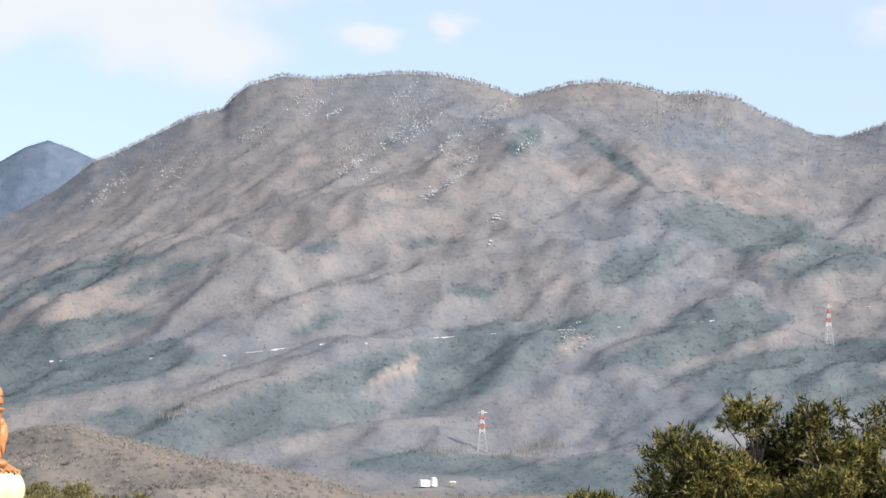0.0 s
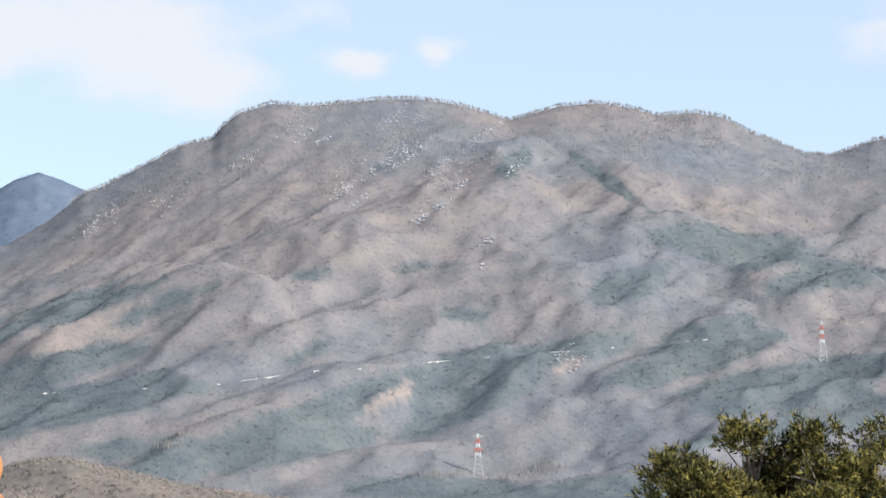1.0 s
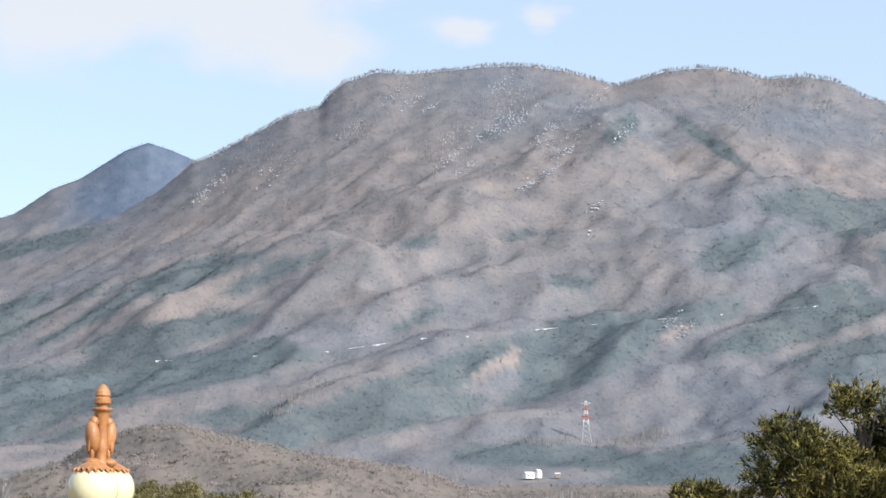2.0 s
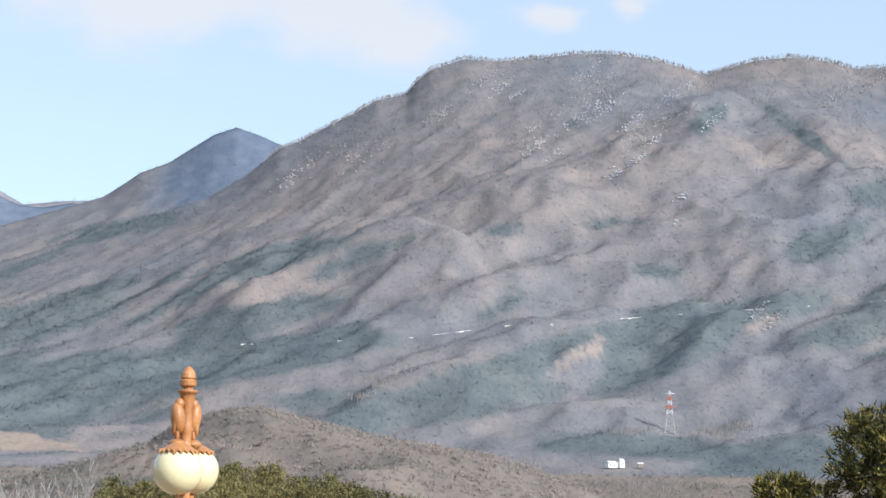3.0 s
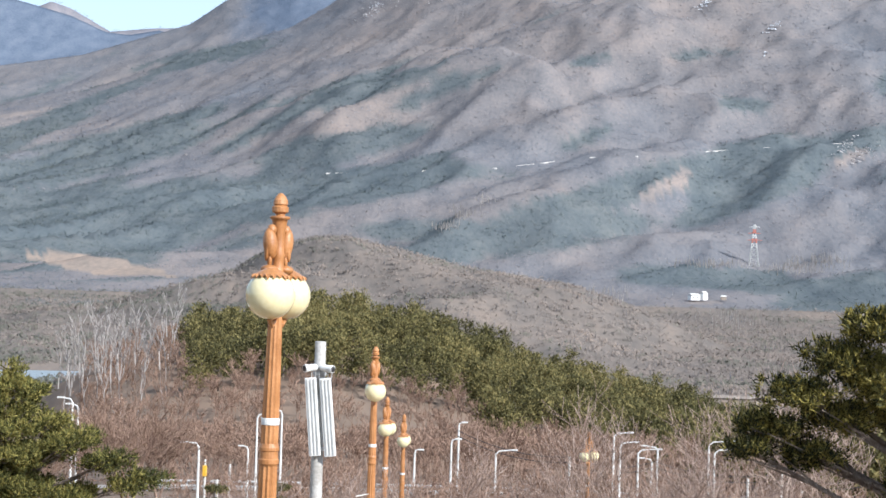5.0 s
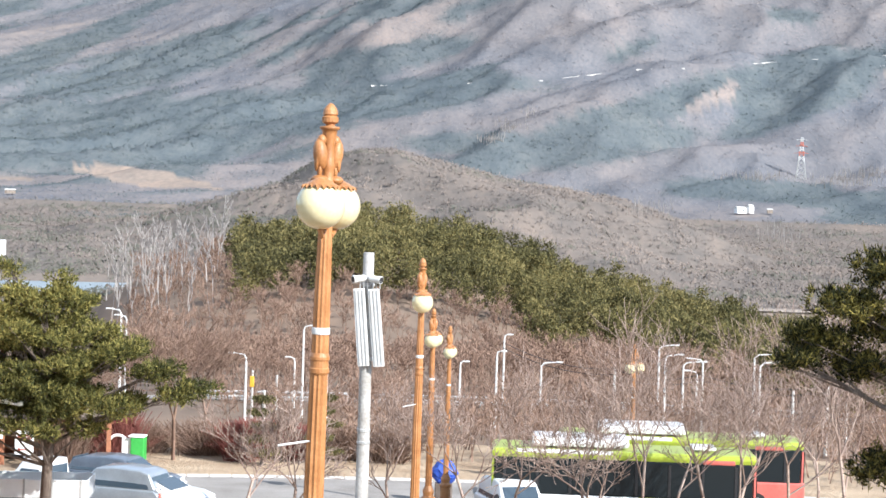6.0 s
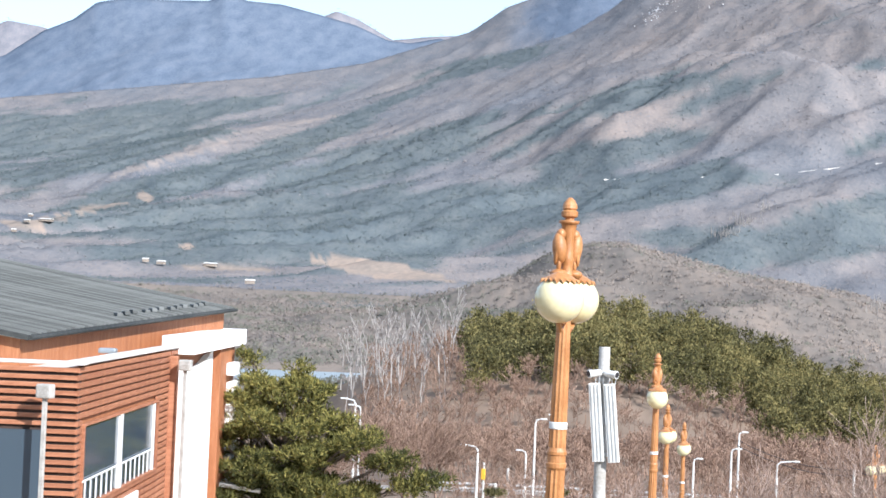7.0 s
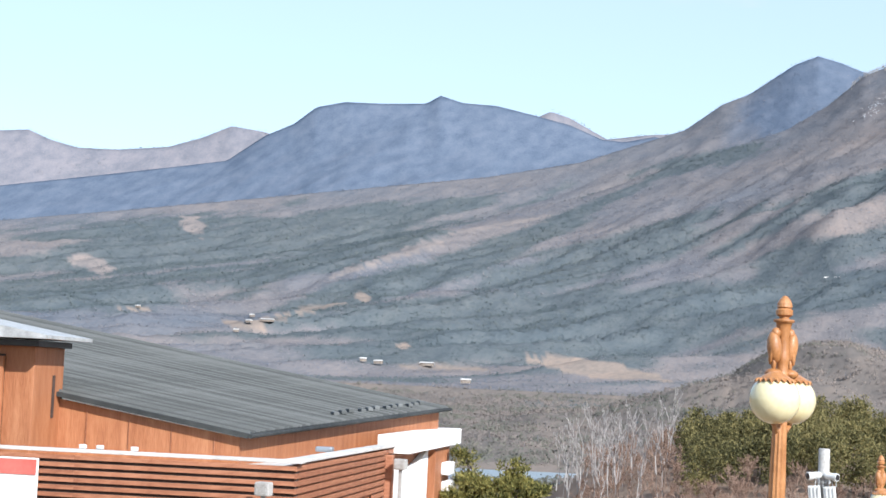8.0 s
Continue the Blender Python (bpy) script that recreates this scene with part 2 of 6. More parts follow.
def value_noise(x, y, seed=0):
    """Smooth lattice noise in 0..1 on arrays."""
    xi, yi = np.floor(x).astype(np.int64), np.floor(y).astype(np.int64)
    xf, yf = x - xi, y - yi
    xf, yf = xf * xf * (3 - 2 * xf), yf * yf * (3 - 2 * yf)

    def h(a, b):
        k = (a * 374761393 + b * 668265263 + seed * 974711) & 0xFFFFFFFF
        k = ((k ^ (k >> 13)) * 1274126177) & 0xFFFFFFFF
        return ((k ^ (k >> 16)) & 0xFFFF) / 65535.0
    return (h(xi, yi) * (1 - xf) + h(xi + 1, yi) * xf) * (1 - yf) + (h(xi, yi + 1) * (1 - xf) + h(xi + 1, yi + 1) * xf) * yf


def fbm(x, y, seed=0, octaves=4):
    out, amp, tot = 0, 1.0, 0.0
    for o in range(octaves):
        out = out + amp * value_noise(x * 2 ** o, y * 2 ** o, seed + 7 * o)
        tot += amp
        amp *= 0.5
    return out / tot


# ---- the land: one sheet, heights by bearing (degrees left of north) and distance ----
def crest(pairs):
    return np.array(pairs[0::2]), np.array(pairs[1::2])


MAIN = crest([-60, 6, -30, 10.5, -22, 12.2, -20.35, 12.0, -19.66, 11.79, -18.94, 11.56, -18.04, 11.68, -17.31, 12.05, -16.4, 12.45, -15.48, 13.0, -14.55, 13.19,
              -13.24, 13.14, -12.31, 13.44, -11.27, 13.6, -10.03, 13.53, -9.09, 13.28, -8.33, 13.07, -7.37, 13.4, -6.61, 13.63, -5.27, 13.82, -3.93, 13.81,
              -2.98, 13.69, -1.46, 13.56, -0.32, 13.65, 0.8, 13.29, 1.35, 12.81, 1.62, 12.43, 2.64, 12.21, 3.37, 11.77, 4.27, 11.3, 5.17, 10.8, 5.8, 10.55,
              6.93, 9.57, 8.2, 8.78, 11.27, 7.7, 14.8, 6.42, 18, 5.6, 24, 4.2, 34, 3.0, 60, 2.0])
PEAK = crest([2, 9.0, 5, 10.4, 5.8, 10.6, 6.52, 10.9, 7.27, 11.13, 8.01, 10.85, 8.8, 10.31, 9.45, 9.86, 10.35, 9.5, 10.97, 9.04, 11.5, 8.66, 14.9, 7.5, 18, 6.9, 21, 6.5, 24.5, 6.0, 34, 4.6, 60, 3.0])
BLUE = crest([11.5, 8.2, 12.5, 8.4, 13.46, 8.2, 14.2, 8.25, 15.3, 8.7, 16.6, 9.0, 17.74, 9.24, 18.87, 9.29, 19.63, 9.5, 20.1, 9.22, 21.5, 9.15, 22.8, 9.14, 23.74, 8.92, 24.46, 8.33, 25.38, 7.9, 26.6, 7.0, 30, 6.4, 34, 5.7, 60, 4.0])
FAR = crest([9, 8.4, 11.4, 8.6, 12.7, 8.5, 14.05, 8.3, 15.29, 9.01, 15.95, 9.23, 16.6, 8.9, 18, 8.3, 24, 7.6, 25.4, 8.09, 26.5, 8.23, 27.4, 7.78, 28.5, 7.38, 30.1, 7.18, 31.4, 7.15, 32.3, 7.36, 33, 7.65, 33.9, 7.54, 36, 7.9, 60, 6.0])
FOOT = crest([-60, -1.5, -20, -2.6, -9.98, -1.9, -6.98, -1.3, -5.15, -0.6, -3.3, 0.17, -1.44, 0.76, 0.42, 1.05, 2.28, 1.3, 4.16, 1.75, 5.15, 1.95, 6.04, 2.2, 7.15, 2.15, 8.63, 1.66, 9.7, 0.95, 11.5, 0.4, 14.25, -0.3, 16.94, -0.55, 19, -0.5, 24, -0.4, 60, -0.5])
KNOLL = crest([-60, -6, -12, -5.6, -7.09, -4.75, -5.27, -4.2, -3.43, -3.85, -1.57, -3.4, 0.3, -2.85, 2.18, -2.3, 4.06, -1.8, 5.94, -1.5, 7.43, -1.45, 8.72, -1.75, 10.56, -2.1, 12.39, -2.4, 14.2, -2.9, 15.4, -3.7, 17, -5.0, 60, -6])
LAKE_Z = -12.0


def smooth(s):
    s = np.clip(s, 0, 1)
    return s * s * (3 - 2 * s)


def at_crest(c, az, dist):
    return EYE + dist * np.tan(np.radians(np.interp(az, *c)))


# named spurs of the mountain: bearing and elevation of the upper and lower end, height, width
SPURS = [(-9.3, 11.9, -6.9, 9.3, 78, 120), (-9.6, 12.6, -13.0, 9.9, 35, 110), (-8.0, 12.8, -4.0, 10.0, 40, 110), (-6.1, 10.6, -3.1, 8.3, 62, 105), (0.6, 7.6, 7.8, 4.5, 70, 190), (-2.4, 7.4, -0.9, 5.1, 35, 90),
         (-6.1, 6.5, -4.9, 5.4, 35, 80), (-12.1, 8.0, -9.5, 5.8, 45, 110), (-16.0, 6.6, -14.0, 5.6, 28, 90), (-20.1, 7.2, -16.9, 6.2, 45, 110), (-5.1, 5.2, 2.3, 2.2, 38, 95), (-9.2, 5.2, -4.9, 2.8, 24, 95),
         (-15.8, 5.4, -11.4, 4.1, 14, 110), (-14.5, 9.5, -11.0, 7.3, 40, 110), (15.4, 6.3, 23.8, 3.0, 40, 150)]
SPUR_ENDS = []


def spur_relief(x, y):
    out = np.zeros_like(x)
    for ax, ay, bx, by, high, wide in SPUR_ENDS:
        dx, dy = bx - ax, by - ay
        ln = math.hypot(dx, dy)
        t = ((x - ax) * dx + (y - ay) * dy) / ln ** 2
        off = ((x - ax) * dy - (y - ay) * dx) / ln
        off = off + 0.22 * wide * np.sin(t * 7 + high) + 130 * (fbm(x / 170, y / 170, 19) - 0.5)
        w = np.where(off > 0, wide * 1.2, wide * 0.62)
        body = np.exp(-np.abs(off / w) ** 1.15)
        ends = smooth((t + 0.1) * 4) * smooth((1.3 - t) * 2)
        out = np.maximum(out, 0.66 * high * body * ends)
    return out


def land(az, r):
    """The ground's height."""
    az, r = np.asarray(az, float), np.asarray(r, float)
    a = np.radians(az)
    x, y = -r * np.sin(a), r * np.cos(a)
    z = np.interp(r, [0, 10, 17.8, 41, 57, 64, 74, 100, 125, 170, 230, 330, 600, 900, 1100, 1300, 5200],
                  [10.35, 7.8, 5.8, 3.6, 1.5, 0.25, 0.0, -1.2, -2.2, -5, -9, -10.5, -10.5, -6, 0, 12, 60])
    z = z - 6.5 * smooth((az - 13.8) / 1.2) * smooth((r - 300) / 40) * smooth((520 - r) / 30)
    # the pine knoll
    c = at_crest(KNOLL, az, 290) + 3.0
    g = smooth((r - 130) / 160) * smooth((430 - r) / 140)
    z = np.where(g > 0.01, np.maximum(z, -10.5 + (c - 1.5 + 10.5) * g), z)
    # brown foothill
    c = at_crest(FOOT, az, 1000) - 5
    w = 0.55 * (fbm(x / 90, y / 90, 3) - 0.5) + 0.62 * (0.52 - np.abs(2 * fbm((0.75 * x + 0.66 * y) / 75 + 9, (0.75 * y - 0.66 * x) / 230, 33, 3) - 1) * 1.6)
    g = np.where(r < 1000, smooth((r - 470) / 560) ** 0.8, smooth((1350 - r) / 350))
    z = np.where(r < 490, z, np.maximum(z, -13 + (c + 13) * g + 26 * w * np.clip((r - 520) / 200, 0, 1) * np.clip((985 - r) / 200, 0, 1)))
    # spurs that run down towards the left
    q, p = 0.82 * x - 0.57 * y, 0.57 * x + 0.82 * y
    warp = 120 * (fbm(x / 500, y / 500, 11) - 0.5)
    rid = 1 - np.abs(2 * fbm((q + warp) / 420, p / 1500, 5, 3) - 1) * 1.6
    rid2 = 1 - np.abs(2 * fbm((q + warp) / 150, p / 380, 9, 3) - 1) * 1.6
    rid3 = 1 - np.abs(2 * fbm((q + 0.5 * warp) / 60, p / 130, 15, 3) - 1) * 1.6
    for lst, dist, start, power, amp, left in ((MAIN, 3200, 1220, 1.55, 34, -99), (PEAK, 3750, 1900, 1.5, 36, 2), (BLUE, 4300, 3000, 1.25, 38, 11.5), (FAR, 4650, 3900, 1.2, 20, 9)):
        s = (r - start) / (dist - start)
        sharp = np.clip(s, 0, 1) ** 11
        broad = sum(np.interp(az + d, *lst) for d in (-3, -2, -1, 0, 1, 2, 3)) / 7
        top = EYE + dist * np.tan(np.radians(np.interp(az, *lst) * sharp + broad * (1 - sharp))) - (2.5 if lst is MAIN else 0.0)
        front = np.clip(s, 0, 1) ** power
        back = np.clip(1 - (r - dist) / 500, 0, 1)
        low = 10.0
        m = low + (top - low) * np.where(s < 1, front, back)
        m = m + amp * (0.72 * rid + 0.62 * rid2 + 0.3 * rid3 - 1.0) * np.clip(s * 5, 0, 1) * np.clip((1 - s) * 3.2, 0, 1) * (s < 1)
        if lst is MAIN:
            m = m + spur_relief(x, y) * np.clip((1 - s) * 8, 0, 1)
        m = np.where((az < left) | (s <= 0), -50, m)
        z = np.maximum(z, m)
    return z


def place(az, r, lift=0.0):
    a = radians(az)
    return Vector((-r * math.sin(a), r * math.cos(a), float(land(az, r)) + lift))


RAYS = np.concatenate([np.arange(12, 200, 1.0), np.arange(200, 1300, 4.0), np.arange(1300, 4900, 8.0)])


VIEW = {}


def sight(az, el):
    """How far off the ground lies in that direction from the eye."""
    if VIEW and -25.9 < az < 39.9:
        g = VIEW["slope"][int(round((az + 26) / 0.1))]
        k = int(np.argmax(g > el))
        return float(RAYS[k]) if g[k] > el else 4800.0
    g = np.degrees(np.arctan2(land(np.full_like(RAYS, az), RAYS) - EYE, RAYS))
    k = int(np.argmax(g > el))
    return float(RAYS[k]) if g.max() > el else 4800.0


ends = []
for a0, e0, a1, e1, high, wide in SPURS:
    d0, d1 = sight(a0, e0), sight(a1, e1)
    ends.append((-d0 * math.sin(radians(a0)), d0 * math.cos(radians(a0)), -d1 * math.sin(radians(a1)), d1 * math.cos(radians(a1)), high, wide))
SPUR_ENDS.extend(ends)
grid_a, grid_r = np.meshgrid(-26 + 0.1 * np.arange(661), RAYS, indexing="ij")
VIEW["slope"] = np.degrees(np.arctan2(land(grid_a, grid_r) - EYE, grid_r))

lake = big_mesh("water", np.array([place(13.0, 300), place(40, 300), place(40, 620), place(13.0, 620)]) * [1, 1, 0] + [0, 0, LAKE_Z], np.array([[0, 1, 2, 3]]), M["water"])
tagged(lake, "calm blue-grey reservoir water beyond the pines", "water", kind="structure")

# ---- woods ----
rng = np.random.default_rng(4)


def soup(centres, size, tall, count, spread=1.0, slim=0.45, seed=1, down=0.0):
    """Crowns as loose sprays of small triangles: verts and faces."""
    g = np.random.default_rng(seed)
    n = len(centres)
    off = g.normal(size=(n, count, 3))
    off /= np.linalg.norm(off, axis=2, keepdims=True)
    off *= (g.random((n, count, 1)) ** 0.45)
    off = off * np.stack([size, size, tall], -1)[:, None, :] * spread
    c = centres[:, None, :] + off
    face = np.array(TO_SUN) + 0.5 * g.normal(size=(n, count, 3))  # leaves and twigs turn to the light
    e1 = np.cross(face, g.normal(size=(n, count, 3)))
    e1 *= g.uniform(0.7, 1.7, (n, count, 1)) / (np.linalg.norm(e1, axis=2, keepdims=True) + 1e-9)
    e2 = np.cross(face, e1)
    e2 *= g.uniform(0.7, 1.7, (n, count, 1)) / (np.linalg.norm(e2, axis=2, keepdims=True) + 1e-9)
    e1, e2 = e1 * slim * size[:, None, None], e2 * slim * size[:, None, None]
    out = off / (np.linalg.norm(off, axis=2, keepdims=True) + 1e-9) + np.array([0.1, -0.45, 0.6])
    out /= np.linalg.norm(out, axis=2, keepdims=True)
    v = np.stack([c - 0.5 * e1 - 0.3 * e2, c + 0.6 * e1 - 0.2 * e2, c + 0.8 * e2], 2).reshape(-1, 3)
    return v, np.arange(len(v)).reshape(-1, 3), np.repeat(out.reshape(-1, 3), 3, axis=0)


def scatter(n, r0, r1, a0=-21.5, a1=36, power=1.0, seed=0):
    g = np.random.default_rng(seed)
    az = g.uniform(a0, a1, n)
    r = r0 + (r1 - r0) * g.random(n) ** power
    return az, r, land(az, r)


def world_xyz(az, r, z):
    a = np.radians(az)
    return np.stack([-r * np.sin(a), r * np.cos(a), z], -1)


def elev(r, z):
    return np.degrees(np.arctan2(z - EYE, r))


# pine stands and painted shade: bearing, elevation, half width, half height, rise with the bearing
# some high entries put dark pine colour where spur sides lie in shade
HIGH_STANDS_AND_SHADE = [(-11.55, 11.0, 2.05, 0.26, 0.75), (-15.26, 8.75, 2.79, 0.71, 0.21), (-12.3, 7.57, 1.86, 0.6, -0.35), (-5.17, 8.2, 1.67, 0.37, -0.11), (-6.7, 6.6, 1.12, 0.26, 0.09), (6.27, 6.73, 2.23, 0.45, -0.35), (-18.15, 7.44, 2.42, 0.56, -0.09), (-1.6, 7.91, 1.12, 0.33, -0.22), (-8.53, 11.65, 0.84, 0.52, -0.49), (-15.05, 6.0, 1.77, 0.41, -0.25), (-1.67, 5.4, 1.12, 0.3, -0.42)]
LOW_STANDS = [(-2.82, 3.7, 5.58, 0.63, -0.3), (-7.47, 4.1, 2.79, 1.08, -0.43), (-14.13, 5.08, 4.09, 0.52, -0.25), (-17.56, 4.17, 4.09, 0.71, -0.2), (6.3, 3.27, 3.72, 0.45, -0.13), (3.74, 2.24, 3.16, 0.48, -0.02), (-6.03, 0.91, 3.16, 0.37, 0.04), (-11.56, 0.84, 2.79, 0.56, -0.13), (-18.97, 3.26, 2.6, 0.74, -0.1), (-9.88, 5.24, 2.6, 0.52, -0.21), (-15.93, 2.52, 3.35, 0.41, -0.11)]
VALLEY_STANDS = [(18.07, 4.32, 5.02, 0.48, -0.44), (13.8, 4.52, 3.72, 0.86, -0.35), (8.07, 5.95, 2.42, 0.33, -0.59), (6.18, 5.0, 2.42, 0.48, -0.23), (15.56, 2.11, 7.07, 1.12, -0.04), (10.36, 2.61, 4.09, 0.56, -0.09), (5.58, 3.72, 4.84, 0.48, -0.13), (0.78, 2.05, 4.84, 0.71, -0.16), (23.93, 4.73, 5.21, 1.12, -0.21), (22.04, 2.92, 3.16, 0.41, -0.36), (10.76, 7.7, 2.23, 0.37, -0.24), (2.77, 7.02, 1.67, 0.3, -0.43), (27.75, 4.07, 6.7, 0.93, -0.16), (31.81, 2.38, 3.72, 0.56, -0.05)]


def pine_and_shade(az, el):
    s = np.zeros_like(az)
    for a, e, w, h, k in HIGH_STANDS_AND_SHADE + LOW_STANDS + VALLEY_STANDS:
        u = (az - a)
        v = (el - e) - k * u
        s = np.maximum(s, np.exp(-((u / w) ** 2 + (v / h) ** 2) * 0.9))
    return s


def cover(az, r, z):
    """How far pines, and shade painted as pines, outnumber leafless trees."""
    el = elev(r, z)
    x, y = -r * np.sin(np.radians(az)), r * np.cos(np.radians(az))
    q, p = 0.82 * x - 0.57 * y, 0.57 * x + 0.82 * y
    share = pine_and_shade(az, el) * (0.75 + 0.5 * fbm(q / 70, p / 230, 23)) + 1.15 * (fbm(q / 110, p / 300, 21) - 0.5) + 0.6 * (fbm(q / 36, p / 90, 22) - 0.5)
    return share + 0.2 * np.clip((az - 7) / 3, 0, 1) * np.clip((6.2 - el) / 1.5, 0, 1)


def haze_weight(az, r):
    """Weight of blue haze and shade put into the far ranges' colour, 0 to 1."""
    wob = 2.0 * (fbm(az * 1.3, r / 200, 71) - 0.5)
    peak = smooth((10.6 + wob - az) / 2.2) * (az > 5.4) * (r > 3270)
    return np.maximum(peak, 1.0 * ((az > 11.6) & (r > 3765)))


# open places among the woods: bearing, elevation, half width, half height, rise with the bearing
CLEARINGS = [(14.2, 0.75, 2.2, 0.28, 0.10), (18.9, 0.55, 1.9, 0.07, 0.0), (25.3, 1.65, 1.2, 0.1, 0.05), (23.9, 2.2, 1.5, 0.08, -0.25), (21.9, 2.75, 0.3, 0.16, 0.3), (20.5, 1.2, 0.28, 0.08, 0.0), (29.3, 2.0, 0.5, 0.07, 0.0)]
SCRUB = [(27.6, 4.85, 0.45, 0.34, 0.3), (30.8, 3.4, 0.8, 0.25, 0.25), (20.3, 4.4, 1.3, 0.16, -0.33), (22.3, 3.65, 0.9, 0.14, -0.4), (17.6, 5.3, 1.8, 0.08, -0.22), (-4.3, 3.9, 0.9, 0.3, -0.5), (-5.6, 0.12, 0.6, 0.06, 0.0), (-10.2, 4.9, 0.5, 0.2, -0.3)]


def inside(spot, az, el):
    a, e, w, h, k = spot
    u, v = (az - a) / w, (el - e - k * (az - a)) / h
    return u * u + v * v < 0.2 + 1.5 * fbm(az * 2.2, el * 7, 41)


def bare_spot(az, el, spots):
    s = np.zeros(len(az), bool)
    for spot in spots:
        s |= inside(spot, az, el)
    return s


# the ground itself
az_list = np.concatenate([np.linspace(-180, -26, 27)[:-1], np.arange(-26, 40, 0.13), np.linspace(40, 180, 25)])
r_list = np.concatenate([[0.0, 2, 6], np.arange(10, 140, 5.0), np.geomspace(140, 1200, 130), np.arange(1210, 4960, 15.0)])
AZ, RR = np.meshgrid(az_list, r_list, indexing="ij")
ZZ = land(AZ, RR)
behind = np.clip((np.abs(AZ) - 45) / 20, 0, 1)
ZZ = ZZ * (1 - behind) + np.clip(ZZ, -10, 10 + RR * 0.01) * behind
na, nr = AZ.shape
idx = np.arange(na * nr).reshape(na, nr)
quads = np.stack([idx[:-1, :-1], idx[:-1, 1:], idx[1:, 1:], idx[1:, :-1]], -1).reshape(-1, 4)
pts = np.stack([-RR * np.sin(np.radians(AZ)), RR * np.cos(np.radians(AZ)), ZZ], -1).reshape(-1, 3)
ground = tagged(big_mesh("ground", pts, quads, M["hill"]), "brown wooded valley and mountain slopes in late winter", "ground", kind="structure")
ground.data.polygons.foreach_set("use_smooth", [True] * len(ground.data.polygons))
tint_by(M["hill"], "vegetation_haze")
flat_az, flat_r, flat_z = AZ.ravel(), RR.ravel(), ZZ.ravel()
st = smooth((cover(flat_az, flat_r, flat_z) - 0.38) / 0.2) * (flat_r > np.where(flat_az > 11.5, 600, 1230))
fx, fy = pts[:, 0], pts[:, 1]
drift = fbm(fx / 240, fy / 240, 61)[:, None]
# slope brown with haze blue in it, used beyond 1230 m
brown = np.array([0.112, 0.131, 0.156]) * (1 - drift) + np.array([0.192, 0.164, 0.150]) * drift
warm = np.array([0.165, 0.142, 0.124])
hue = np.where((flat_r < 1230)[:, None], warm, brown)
# ground under the pines takes the same haze-blued green
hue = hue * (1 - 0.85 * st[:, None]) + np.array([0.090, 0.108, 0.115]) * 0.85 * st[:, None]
# haze and shade blue mixed into far ground, paler haze beyond 4450 m
dim = haze_weight(flat_az, flat_r)[:, None]
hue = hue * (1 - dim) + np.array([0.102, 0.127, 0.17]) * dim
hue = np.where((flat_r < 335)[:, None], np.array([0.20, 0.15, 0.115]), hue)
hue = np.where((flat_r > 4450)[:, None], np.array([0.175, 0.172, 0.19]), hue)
flat_el = elev(np.maximum(flat_r, 1.0), flat_z)
for spots, soil in ((SCRUB, (0.205, 0.18, 0.168)), (CLEARINGS, (0.228, 0.187, 0.157))):
    open_land = bare_spot(flat_az, flat_el, spots) & (flat_r > 500)
    hue = np.where(open_land[:, None], np.array(soil), hue)
col = ground.data.attributes.new("vegetation_haze", "FLOAT_COLOR", "POINT")
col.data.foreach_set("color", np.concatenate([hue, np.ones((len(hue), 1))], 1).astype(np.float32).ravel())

ROAD = crest([-20.3, 6.14, -15.6, 5.72, -12.3, 5.48, -11.09, 5.42, -8.02, 5.22, -6.15, 5.07, -3.36, 4.82, -1.78, 4.75, 1.26, 4.32, 3.73, 4.16, 6.33, 4.0, 7.83, 3.95])


def stalks(c, high, wide, seed):
    """Slim upright trunks, two crossed triangles each."""
    g = np.random.default_rng(seed)
    n = len(c)
    a = g.uniform(0, 3.14, n)
    tip = c + np.stack([g.normal(size=n) * 0.06 * high, g.normal(size=n) * 0.06 * high, high], -1)
    out = []
    for t in (a, a + 1.57):
        d = np.stack([np.cos(t), np.sin(t), 0 * t], -1) * wide[:, None]
        out.append(np.stack([c - d, c + d, tip], 1))
    v = np.concatenate(out).reshape(-1, 3)
    return v, np.arange(len(v)).reshape(-1, 3)


def ground_normals(az, r):
    """The land's upward normals, looked up in the ground's own grid."""
    i = np.clip(np.searchsorted(az_list, az), 1, na - 2)
    j = np.clip(np.searchsorted(r_list, r), 1, nr - 2)
    dr = (ZZ[i, j + 1] - ZZ[i, j - 1]) / (r_list[j + 1] - r_list[j - 1])
    dt = (ZZ[i + 1, j] - ZZ[i - 1, j]) / (np.radians(az_list[i + 1] - az_list[i - 1]) * r)
    a = np.radians(az)
    n = np.stack([dr * np.sin(a) + dt * np.cos(a), -dr * np.cos(a) + dt * np.sin(a), np.ones_like(r)], -1)
    return n / np.linalg.norm(n, axis=1, keepdims=True)


